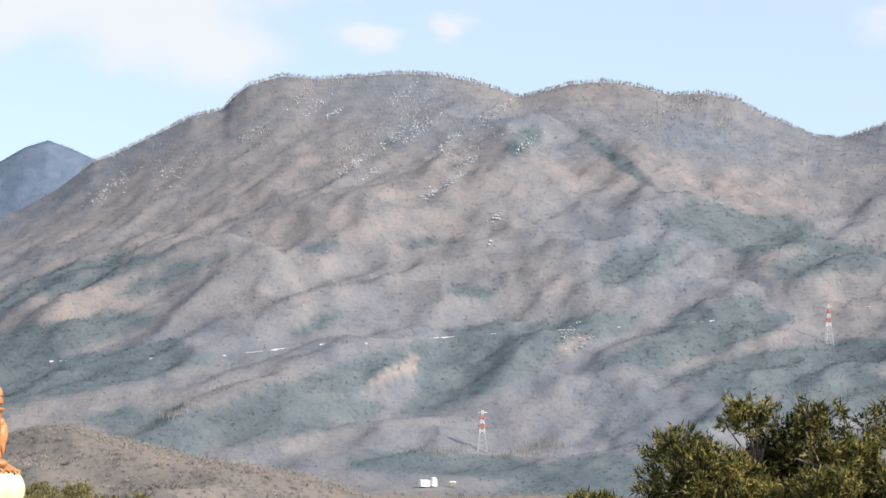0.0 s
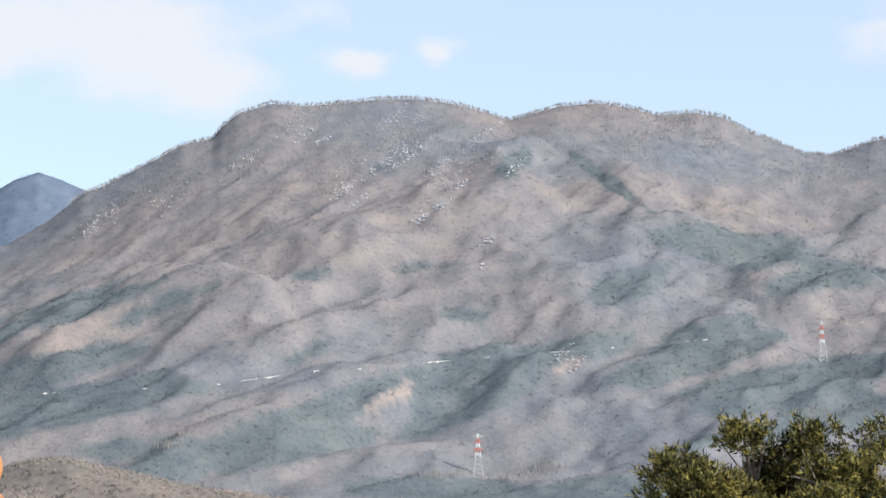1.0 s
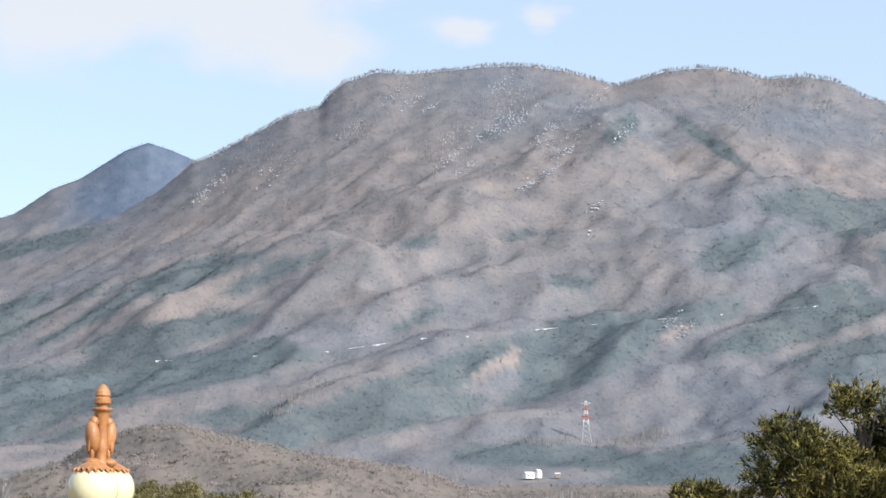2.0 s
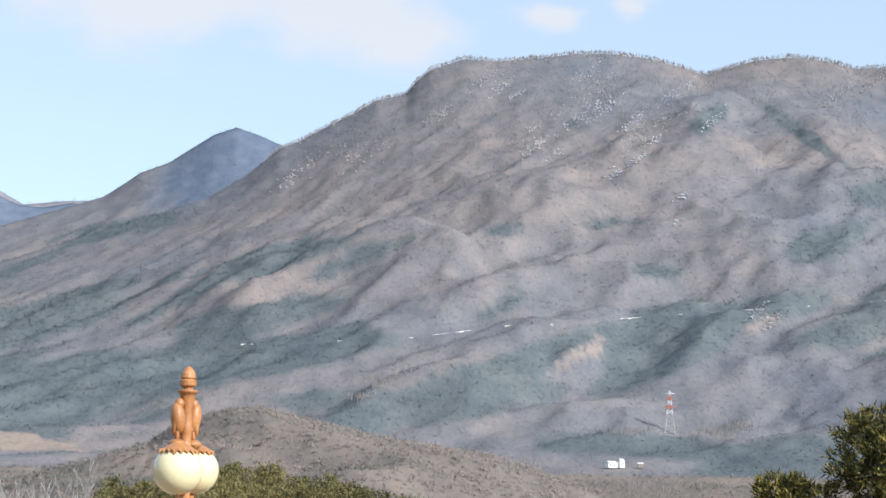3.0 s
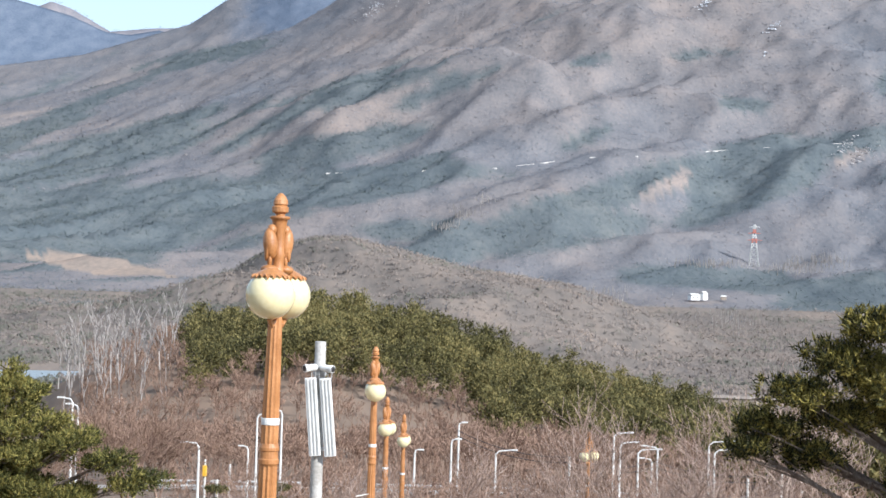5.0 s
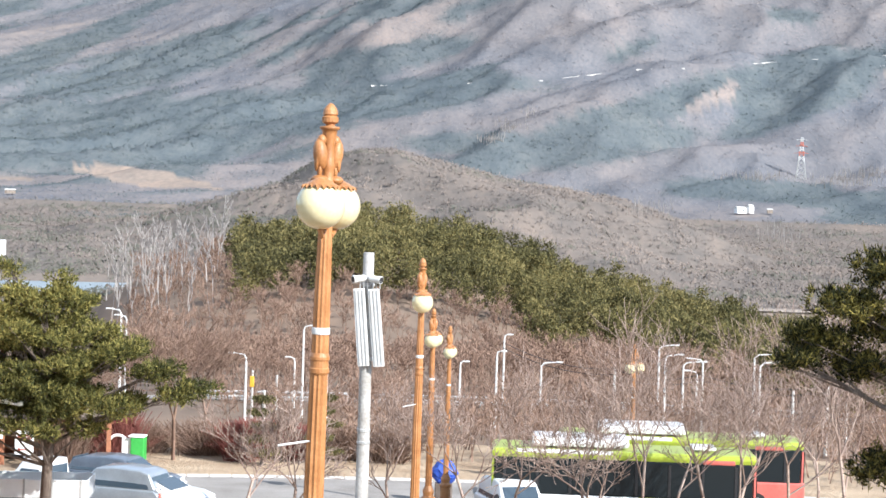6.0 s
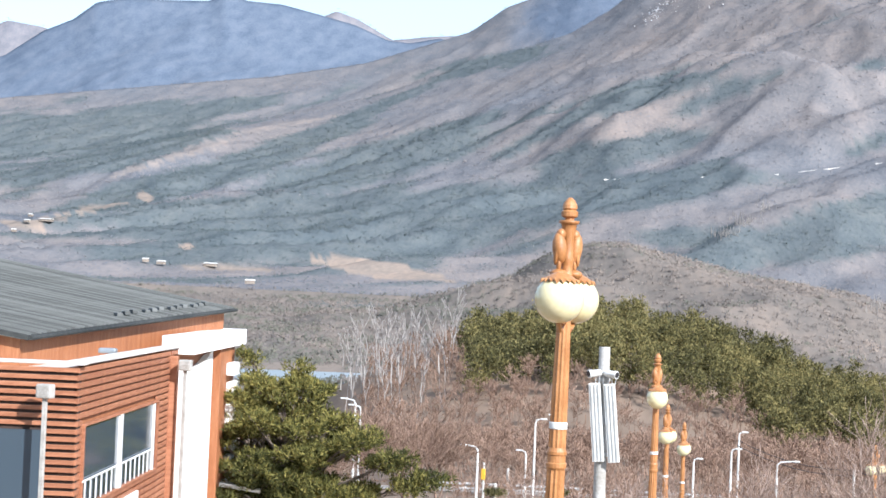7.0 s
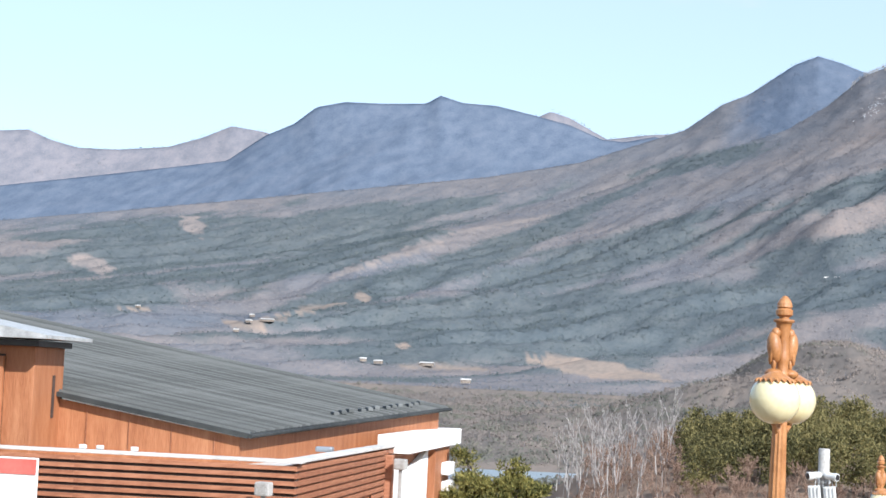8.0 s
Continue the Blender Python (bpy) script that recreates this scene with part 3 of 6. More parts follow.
def far_woods():
    az, r, z = scatter(280000, 335, 4900, power=0.8, seed=3)
    el = elev(r, z)
    stand = cover(az, r, z) + 0.22 * (rng.random(len(az)) - 0.5)
    free = bare_spot(az, el, CLEARINGS) | (bare_spot(az, el, SCRUB) & (rng.random(len(az)) < 0.8)) | ((np.abs(el - np.interp(az, *ROAD)) < 0.045) & (az < 8) & (r > 1300))
    keep = (z > LAKE_Z + 0.6) & ~free
    far = (haze_weight(az, r) > rng.random(len(az))) & (r < 4450)
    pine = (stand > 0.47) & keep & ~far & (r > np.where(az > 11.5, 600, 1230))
    hazed_trees = far & keep & (r < 3800)
    bare = ~pine & ~far & keep
    size = rng.uniform(2.3, 4.9, len(az)) * np.clip(r / 1900, 0.72, 1.35) * np.where(far, 0.95, 1.0)
    c = world_xyz(az, r, z)
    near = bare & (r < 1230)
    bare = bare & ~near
    green = near & (fbm(c[:, 0] / 55, c[:, 1] / 55, 77) + 0.25 * (rng.random(len(az)) - 0.5) > 0.60 - 0.13 * smooth((az - 10) / 2))
    near = near & ~green
    for name, mask, mat, tall, lift, label in (("foothill_woodland", near, M["bare_warm"], 0.75, 0.2, "leafless brown woods on the low foothill"),
                                               ("foothill_pines", green, M["pine_foothill"], 0.95, 0.3, "grey-green pines among the leafless woods of the foothill"),
                                               ("bare_woodland", bare, M["bare"], 0.4, 0.25, "leafless grey-brown oak woods on the mountain slopes, blued for haze"),
                                               ("pine_woodland", pine, M["pine_far"], 0.8, 0.35, "blue-green pine stands on the lower slopes, haze put into the colour"),
                                               ("hazed_far_woodland", hazed_trees, M["hazed_trees"], 0.3, 0.04, "woods on the farthest ranges, haze and shade in their blue colour")):
        s = size[mask]
        under = ground_normals(az[mask], r[mask])
        if mask is near or mask is green:
            s = s * (0.5 + 0.35 * np.random.default_rng(2).random(len(s)) ** 2)
            v, f, dome = soup(c[mask] + np.stack([0 * s, 0 * s, s * 0.35], -1), s, s * 0.7, 13, spread=1.15, seed=5, slim=0.28)
            nrm = 0.5 * dome + 0.5 * np.repeat(under, 39, axis=0)
            nrm /= np.linalg.norm(nrm, axis=1, keepdims=True)
        else:
            count = 6 if mask is pine else 4
            s = s * (0.55 if mask is pine else 0.52)
            v, f, dome = soup(c[mask] + np.stack([0 * s, 0 * s, s * lift], -1), s, s * tall, count, spread=1.3, seed=5, slim=0.4)
            nrm = 0.22 * dome + 0.78 * np.repeat(under, 3 * count, axis=0)
            nrm /= np.linalg.norm(nrm, axis=1, keepdims=True)
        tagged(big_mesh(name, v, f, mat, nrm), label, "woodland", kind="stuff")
    # loose twigs above the canopy
    k = np.flatnonzero(near)[::5]
    v, f = stalks(c[k], size[k] * rng.uniform(0.6, 1.1, len(k)), size[k] * 0.035, 8)
    tagged(big_mesh("bare_treetops", v, f, M["bare"]), "slim leafless treetops above the brown canopy", "woodland", kind="stuff")
    # fringe of trees along the skyline
    a = rng.uniform(-21, 6.2, 4200)
    d = 3200 + rng.normal(size=4200) * 12
    cc = world_xyz(a, d, land(a, d))
    v, f = stalks(cc, rng.uniform(3.5, 7.5, 4200), np.full(4200, 0.8), 9)
    tagged(big_mesh("ridge_trees", v, f, M["bare_pale"]), "pale frosted trees standing along the summit ridge", "woodland", kind="stuff")


far_woods()

# pale stands of birch and poplar: bearing, elevation, half width, half height, count
lst_v, lst_f, k0 = [], [], 0
for a, e, w, h, n in ((3.0, 2.26, 0.35, 0.1, 60), (2.3, 2.7, 0.4, 0.15, 60), (-8.6, 1.25, 0.9, 0.12, 160), (-5.9, 1.3, 0.9, 0.1, 110), (-9.4, 1.5, 0.7, 0.12, 110), (1.6, 3.2, 0.25, 0.15, 25), (-18.1, 3.2, 0.8, 0.15, 80), (-6.5, -0.5, 0.9, 0.25, 80), (-2.5, 0.2, 1.2, 0.2, 40)):
    aa = a + rng.normal(size=n) * w * 0.6
    ee = e + rng.normal(size=n) * h * 0.6
    dd = np.array([sight(p, q) for p, q in zip(aa, ee)])
    c = world_xyz(aa, dd, land(aa, dd))
    v, f = stalks(c, rng.uniform(3.5, 9, n), rng.uniform(0.12, 0.4, n), int(n))
    lst_v.append(v)
    lst_f.append(f + k0)
    k0 += len(v)
tagged(big_mesh("pale_stand", np.concatenate(lst_v), np.concatenate(lst_f), M["bare_pale"]), "pale leafless birches standing among the pines", "woodland", kind="stuff")


# snow and bare rock on the upper slopes: bearing, elevation, reach, count
def scree(name, spots, mat, label, size, seed):
    g = np.random.default_rng(seed)
    cs = []
    for a, e, w, n in spots:
        n = n * 2
        t = g.normal(size=n)
        aa = a + t * w * 0.7 + g.normal(size=n) * w * 0.25
        ee = e - t * w * 0.5 + g.normal(size=n) * w * 0.22
        dd = np.array([sight(p, q) for p, q in zip(aa, ee)])
        cs.append(world_xyz(aa, dd, land(aa, dd) + 3.2))
    c = np.concatenate(cs)
    s = g.uniform(0.5, 1.0, len(c)) ** 2 * size
    v, f, nrm = soup(c, s, s * 0.6, 5, seed=seed, slim=0.7)
    tagged(big_mesh(name, v, f, mat), label, "slope", kind="stuff")


scree("snow_patches", [(-2.06, 12.28, 0.16, 26), (-6.08, 10.14, 0.2, 46), (-5.4, 9.7, 0.2, 26), (-6.64, 10.8, 0.3, 20), (-7.61, 8.94, 0.2, 26), (-7.4, 8.1, 0.04, 8), (-4.2, 11.6, 0.5, 45), (-5.0, 11.9, 0.5, 50), (-7.6, 12.5, 0.4, 40), (-6.1, 11.5, 0.4, 45),
                       (-8.7, 11.5, 0.3, 26), (-2.7, 10.6, 0.35, 40), (-1.5, 12.5, 0.35, 26), (-3.3, 10.3, 0.3, 20), (5.4, 9.4, 0.3, 20), (-4.4, 13.0, 0.4, 36)], M["snow"], "thin old snow lying in the high gullies", 2.1, 13)
scree("rock_outcrops", [(-12.7, 12.2, 0.35, 60), (-15.1, 12.1, 0.25, 36), (-14.0, 12.7, 0.3, 60), (0.56, 11.55, 0.4, 46), (5.2, 9.6, 0.6, 50), (-1.2, 12.9, 0.5, 60), (-4.8, 12.5, 0.8, 90), (-6.5, 11.2, 0.8, 70), (3.0, 10.2, 0.6, 40), (-3.0, 11.4, 0.7, 70), (-10.0, 5.1, 0.3, 20), (-10.6, 4.9, 0.3, 24)], M["rock"], "pale granite outcrops on the upper slopes", 2.0, 14)


# frosted trunks high on the slopes: bearing, elevation, half width, half height
fv, ff, k0 = [], [], 0
for a, e, w, h, n in ((-12.7, 12.1, 0.7, 0.5, 150), (-15.1, 12.1, 0.5, 0.3, 90), (-14.0, 12.75, 0.7, 0.2, 120), (0.5, 11.5, 0.5, 0.5, 90), (-4.6, 12.6, 1.0, 0.6, 260), (-6.2, 11.9, 1.2, 0.8, 260), (-2.6, 11.0, 1.0, 0.8, 180), (-7.9, 12.6, 0.6, 0.3, 90), (3.6, 10.6, 1.4, 0.7, 120), (-10.0, 12.2, 0.5, 0.5, 60), (-18, 11.0, 1.5, 0.5, 120)):
    aa, ee = a + rng.normal(size=n) * w * 0.6, e + rng.normal(size=n) * h * 0.5
    dd = np.array([sight(p, q) for p, q in zip(aa, ee)])
    v, f = stalks(world_xyz(aa, dd, land(aa, dd) + 0.5), rng.uniform(4, 8, n), rng.uniform(0.25, 0.6, n), n)
    fv.append(v)
    ff.append(f + k0)
    k0 += len(v)
tagged(big_mesh("frosted_trees", np.concatenate(fv), np.concatenate(ff), M["bare_pale"]), "frost-white tree trunks high on the slopes", "woodland", kind="stuff")


# retaining walls of the mountain road
for a0, a1 in ((6.9, 6.2), (3.73, 1.26), (1.0, -0.9), (-1.78, -3.36), (-5.0, -7.6), (-9.6, -10.4), (-11.09, -12.3), (-13.6, -15.5), (-19, -20.6)):
    n = 14
    tops = []
    run = [sight(a, float(np.interp(a, *ROAD))) for a in np.linspace(a0, a1, n)]
    run = [sorted(run[max(0, i - 2):i + 3])[len(run[max(0, i - 2):i + 3]) // 2] for i in range(n)]
    for i, a in enumerate(np.linspace(a0, a1, n)):
        q = place(a, run[i])
        q.z = EYE + run[i] * math.tan(radians(float(np.interp(a, *ROAD)))) + 0.9
        tops.append(q)
    bm = bmesh.new()
    rows = [[bm.verts.new(p + Vector((0, dy, dz))) for p in tops] for dy, dz in ((-0.3, -1.5), (0, 0), (5, 0.2))]
    for a, b in zip(rows, rows[1:]):
        for i in range(n - 1):
            bm.faces.new((a[i], a[i + 1], b[i + 1], b[i]))
    ob = part("road_wall", bm, M["concrete"])
    tagged(ob, "pale retaining wall and shoulder of a mountain road", "road", kind="structure")


# lattice pylons
M["red_steel"] = material("red_pylon_paint", [(0.42, 0.12, 0.08), (0.5, 0.17, 0.12)], scale=0.3, rough=0.6, bump=0)


def pylon(az, el0, el1):
    d = sight(az, el0)
    at = place(az, d)
    h = d * (math.tan(radians(el1)) - math.tan(radians(el0))) + 4
    th = thing("pylon", Matrix.Translation(at), "red and white lattice power pylon among the woods", "pylon", "power pylons")
    levels = 9
    def corner(k, i):
        w = 3.6 * (1 - k) ** 1.3 + 0.7
        return Vector(((1, -1, -1, 1)[i % 4] * w, (1, 1, -1, -1)[i % 4] * w, h * k))
    for j in range(levels):
        bm = bmesh.new()
        k0, k1 = j / levels, (j + 1) / levels
        for i in range(4):
            bm_tube([corner(k0, i), corner(k1, i)], [0.3, 0.3], 4, bm)
            bm_tube([corner(k0, i), corner(k1, i + 1)], [0.14, 0.14], 3, bm)
            bm_tube([corner(k0, i + 1), corner(k1, i)], [0.14, 0.14], 3, bm)
        part("lattice", bm, (M["galv"] if j < 4 else M["red_steel"] if j % 2 else M["white_metal"]), th)
    for k, w in ((0.62, 6.5), (0.78, 5.5), (0.93, 4.5)):
        part("cross_arm", bm_tube([(-w, 0, h * k), (0, 0, h * k + 0.8), (w, 0, h * k)], [0.15, 0.45, 0.15], 4), M["red_steel"] if k < 0.9 else M["white_metal"], th)


pylon(-7.19, 1.3, 2.53)
pylon(-18.42, 4.85, 6.07)


def small_house(az, el, w, dep, h, label, turn=0, roof="concrete"):
    d = sight(az, el)
    th = thing("farm_house", Matrix.Translation(place(az, d, 1.0)) @ Matrix.Rotation(radians(turn), 4, "Z"), label, "house", "farm buildings")
    part("wall", bm_box((w, dep, h), (0, 0, h / 2)), M["white_wall" if turn == 20 else "sand"], th)
    bm = bmesh.new()
    v = [bm.verts.new(p) for p in ((-w * 0.55, -dep * 0.6, h), (w * 0.55, -dep * 0.6, h), (w * 0.55, dep * 0.6, h), (-w * 0.55, dep * 0.6, h), (-w * 0.5, 0, h * 1.4), (w * 0.5, 0, h * 1.4))]
    for f in ((0, 1, 5, 4), (2, 3, 4, 5), (1, 2, 5), (3, 0, 4)):
        bm.faces.new([v[i] for i in f])
    part("roof", bm, M[roof], th)
    for x in (-0.25, 0.2) if turn == 20 else ():
        part("window", bm_box((w * 0.16, 0.1, h * 0.35), (x * w, -dep / 2 - 0.03, h * 0.55)), M["window"], th)


small_house(-5.3, 0.12, 7, 6, 3.6, "white farm house standing at the foot of the mountain", 20)
small_house(-5.62, 0.13, 3.5, 5, 4.6, "white two-storey block beside the farm house", 20)
small_house(-6.25, 0.15, 4, 3, 2.5, "small white hut beside the farm house")
for a, e, w, t in ((25.0, 1.66, 18, 5), (25.6, 1.6, 9, -10), (26.0, 1.4, 7, 10), (25.5, 1.9, 7, 0), (18.4, 0.03, 9, 10), (21.3, 0.55, 9, 0), (19.7, 0.5, 14, 5), (29.2, 2.0, 8, 0), (21.8, 0.6, 7, 15)):
    small_house(a, e, w * 0.8, w * 0.4, 2.5, "pale farm building in the valley clearing", t)
for a, e, w in ((-1.55, -2.55, 14), (-6.9, -3.3, 22)):
    small_house(a, e, w, 4, 1.3, "long pale shed half hidden behind the knoll", 0, "sand")


# ---- clouds, far behind the ridge ----
def cloud(a0, a1, e0, e1, scale, cover, seed, label):
    na, ne, d = 24, 10, 4690
    az, el = np.meshgrid(np.linspace(a0, a1, na), np.linspace(e0, e1, ne), indexing="ij")
    p = world_xyz(az.ravel(), np.full(az.size, d), EYE + d * np.tan(np.radians(el.ravel())))
    i = np.arange(az.size).reshape(az.shape)
    f = np.stack([i[:-1, :-1], i[:-1, 1:], i[1:, 1:], i[1:, :-1]], -1).reshape(-1, 4)
    m = bpy.data.materials.new("cloud_vapour")
    m.use_nodes = True
    n, l = m.node_tree.nodes, m.node_tree.links
    n.remove(n["Principled BSDF"])
    tc = n.new("ShaderNodeTexCoord")
    mp = n.new("ShaderNodeMapping")
    mp.inputs["Location"].default_value = (seed, seed * 0.7, 0)
    mp.inputs["Scale"].default_value = (1, 1, 1.7)
    l.new(tc.outputs["Object"], mp.inputs[0])
    nz = n.new("ShaderNodeTexNoise")
    nz.inputs["Scale"].default_value, nz.inputs["Detail"].default_value = scale, 7
    l.new(mp.outputs[0], nz.inputs["Vector"])
    off = n.new("ShaderNodeVectorMath")
    off.operation = "SUBTRACT"
    off.inputs[1].default_value = (0.5, 0.5, 0.5)
    l.new(tc.outputs["Generated"], off.inputs[0])
    sc = n.new("ShaderNodeVectorMath")
    sc.operation = "MULTIPLY"
    sc.inputs[1].default_value = (2, 0, 2)
    l.new(off.outputs[0], sc.inputs[0])
    ln = n.new("ShaderNodeVectorMath")
    ln.operation = "LENGTH"
    l.new(sc.outputs[0], ln.inputs[0])
    sub = n.new("ShaderNodeMath")
    sub.operation = "MULTIPLY_ADD"
    l.new(ln.outputs["Value"], sub.inputs[0])
    sub.inputs[1].default_value = -0.55
    sub.inputs[2].default_value = cover
    add = n.new("ShaderNodeMath")
    l.new(sub.outputs[0], add.inputs[0])
    l.new(nz.outputs[0], add.inputs[1])
    rp = n.new("ShaderNodeMapRange")
    rp.inputs["From Min"].default_value, rp.inputs["From Max"].default_value = 0.5, 0.85
    rp.inputs["To Max"].default_value = 0.8
    rp.interpolation_type = "SMOOTHSTEP"
    l.new(add.outputs[0], rp.inputs["Value"])
    em = n.new("ShaderNodeEmission")
    em.inputs[0].default_value = (1.0, 0.985, 0.97, 1)
    em.inputs[1].default_value = 0.40
    tr = n.new("ShaderNodeBsdfTransparent")
    mx = n.new("ShaderNodeMixShader")
    l.new(rp.outputs[0], mx.inputs[0])
    l.new(tr.outputs[0], mx.inputs[1])
    l.new(em.outputs[0], mx.inputs[2])
    l.new(mx.outputs[0], n["Material Output"].inputs[0])
    tagged(big_mesh("backdrop", p, f, m), label, "cloud", kind="structure")


cloud(-3.0, 17.5, 12.6, 18.2, 0.0028, 0.52, 3.0, "broad soft white cloud bank over the mountain")
cloud(-5.4, -0.4, 13.9, 15.9, 0.005, 0.42, 50.0, "small soft white cloud")
cloud(-7.6, -4.4, 14.4, 16.0, 0.006, 0.42, 90.0, "small soft white cloud")
cloud(-24, -18.5, 13.6, 17.5, 0.004, 0.36, 130.0, "thin white cloud veil")

# ---- trees ----
def branch_segments(seed, height=5.0, levels=4, spread=0.75, splits=3, lean=0.1, trunk=0.09, first=0.3, shrink=0.72, droop=0.0):
    """The limbs of a bare tree: start, end, radius at both."""
    g = random.Random(seed)
    out = []

    def grow(p, d, length, rad, level):
        n = 3
        for i in range(n):
            d = (d + Vector((g.gauss(0, 0.13), g.gauss(0, 0.13), g.gauss(0.04 - droop, 0.08)))).normalized()
            q = p + d * (length / n)
            r2 = rad * 0.86
            out.append((p, q, rad, r2))
            if level > 0 and i > 0 or (level > 0 and level < levels):
                for _ in range(1 if i < n - 1 else splits):
                    side = Vector((g.gauss(0, 1), g.gauss(0, 1), g.gauss(0.25, 0.5))).normalized()
                    nd = (d + side * spread).normalized()
                    grow(q, nd, length * shrink * g.uniform(0.75, 1.1), r2 * 0.66, level - 1)
            p, rad = q, r2
    grow(Vector((0, 0, 0)), Vector((g.gauss(0, lean), g.gauss(0, lean), 1)).normalized(), height * first, trunk, levels)
    return out


def prism_mesh(segs, least=0.0):
    """Three-sided limbs as arrays."""
    a = np.array([s[0] for s in segs])
    b = np.array([s[1] for s in segs])
    ra = np.maximum(np.array([s[2] for s in segs]), least)[:, None]
    rb = np.maximum(np.array([s[3] for s in segs]), least)[:, None]
    d = b - a
    d /= np.linalg.norm(d, axis=1, keepdims=True) + 1e-9
    s = np.cross(d, np.where(np.abs(d[:, 2:3]) > 0.9, [[1.0, 0, 0]], [[0, 0, 1.0]]))
    s /= np.linalg.norm(s, axis=1, keepdims=True)
    u = np.cross(s, d)
    ring = []
    for base, r in ((a, ra), (b, rb)):
        for k in range(3):
            t = 2 * math.pi * k / 3
            ring.append(base + r * (math.cos(t) * s + math.sin(t) * u))
    v = np.stack(ring, 1)
    n = len(a)
    f = np.array([[0, 1, 4], [0, 4, 3], [1, 2, 5], [1, 5, 4], [2, 0, 3], [2, 3, 5]])
    return v.reshape(-1, 3), (np.arange(n)[:, None, None] * 6 + f[None]).reshape(-1, 3)


def ribbon_mesh(segs, least=0.0):
    """Thin limbs for trees too far off to show their roundness: two faces each."""
    a = np.array([s[0] for s in segs])
    b = np.array([s[1] for s in segs])
    ra = np.maximum(np.array([s[2] for s in segs]), least)[:, None]
    rb = np.maximum(np.array([s[3] for s in segs]), least)[:, None]
    d = b - a
    d /= np.linalg.norm(d, axis=1, keepdims=True) + 1e-9
    s = np.cross(d, np.random.default_rng(len(a)).normal(size=a.shape))
    s /= np.linalg.norm(s, axis=1, keepdims=True) + 1e-9
    v = np.stack([a - ra * s, a + ra * s, b + rb * s, b - rb * s], 1).reshape(-1, 3)
    f = np.array([[0, 1, 2], [0, 2, 3]])
    return v, (np.arange(len(a))[:, None, None] * 4 + f[None]).reshape(-1, 3)


def join(pieces):
    vs, fs, k = [], [], 0
    for v, f in pieces:
        vs.append(v)
        fs.append(f + k)
        k += len(v)
    return np.concatenate(vs), np.concatenate(fs)


def moved(v, x, y, z, turn, scale):
    c, s = math.cos(turn), math.sin(turn)
    return np.stack([x + scale * (c * v[:, 0] - s * v[:, 1]), y + scale * (s * v[:, 0] + c * v[:, 1]), z + scale * v[:, 2]], -1)


def needles(tips, count, length, width, seed, out=None):
    """Tufts of thin needles that burst from each tip, mostly upwards and along out."""
    g = np.random.default_rng(seed)
    n = len(tips)
    d = g.normal(size=(n, count, 3))
    d[..., 2] += 0.9
    if out is not None:
        d += 0.8 * out[:, None, :]
    d /= np.linalg.norm(d, axis=2, keepdims=True)
    base = tips[:, None, :] + g.normal(size=(n, count, 3)) * length * 0.35
    tip = base + d * length * g.uniform(0.6, 1.2, (n, count, 1))
    side = np.cross(d, g.normal(size=(n, count, 3)))
    side *= width / (np.linalg.norm(side, axis=2, keepdims=True) + 1e-9)
    v = np.stack([base - side, base + side, tip], 2).reshape(-1, 3)
    return v, np.arange(len(v)).reshape(-1, 3)


def pine_tree(az, r, height, pads, tuft, count, needle, width, label, seed, mat, trunk=0.16, per=60):
    """A pine: trunk, limbs that end in flat, uneven pads of needle tufts. pads: (dx, dy, z, radius, thickness)."""
    at = place(az, r)
    th = thing("pine_tree", Matrix.Translation(at), label, "tree")
    g = np.random.default_rng(seed)
    rr = random.Random(seed)
    bm = bmesh.new()
    top = Vector((0.25, 0.1, height * 0.93))
    spine = [Vector((0, 0, -0.3)), Vector((0.1, 0.05, height * 0.3)), Vector((-0.05, 0.0, height * 0.6)), top]
    bm_tube(spine, [trunk, trunk * 0.85, trunk * 0.6, trunk * 0.2], 8, bm)
    part("trunk", bm, M["bark"], th, smooth=True)
    tips, outs = [], []
    for dx, dy, z, rad, thick in pads:
        c = Vector((dx, dy, z))
        k = min(0.95, max(0.25, (z - 0.9) / height))
        root = spine[0].lerp(top, k * 0.95)
        mid = root.lerp(c, 0.55) + Vector((rr.gauss(0, 0.1), rr.gauss(0, 0.1), -0.12))
        bm = bm_tube([root, mid, c], [trunk * 0.32, trunk * 0.2, trunk * 0.07], 5)
        for _ in range(7):
            e = c + Vector((rr.gauss(0, rad * 0.5), rr.gauss(0, rad * 0.5), rr.gauss(0, thick * 0.4)))
            bm_tube([mid.lerp(c, rr.random()), e], [trunk * 0.09, trunk * 0.03], 3, bm)
        part("limb", bm, M["bark"], th)
        m = max(6, int(per * rad * rad / 0.35))
        o = g.normal(size=(m, 3))
        o /= np.linalg.norm(o, axis=1, keepdims=True)
        o *= g.random((m, 1)) ** 0.4
        lump = 1 + 0.25 * np.sin(5 * o[:, :1] + rr.random() * 6) * np.cos(4 * o[:, 1:2])
        tips.append(np.array(c) + o * lump * np.array([rad, rad, thick]))
        outs.append(o)
    v, f = needles(np.concatenate(tips), count, needle, width, seed, np.concatenate(outs))
    crown = big_mesh("crown", v, f, mat)
    crown.parent = th
    return th


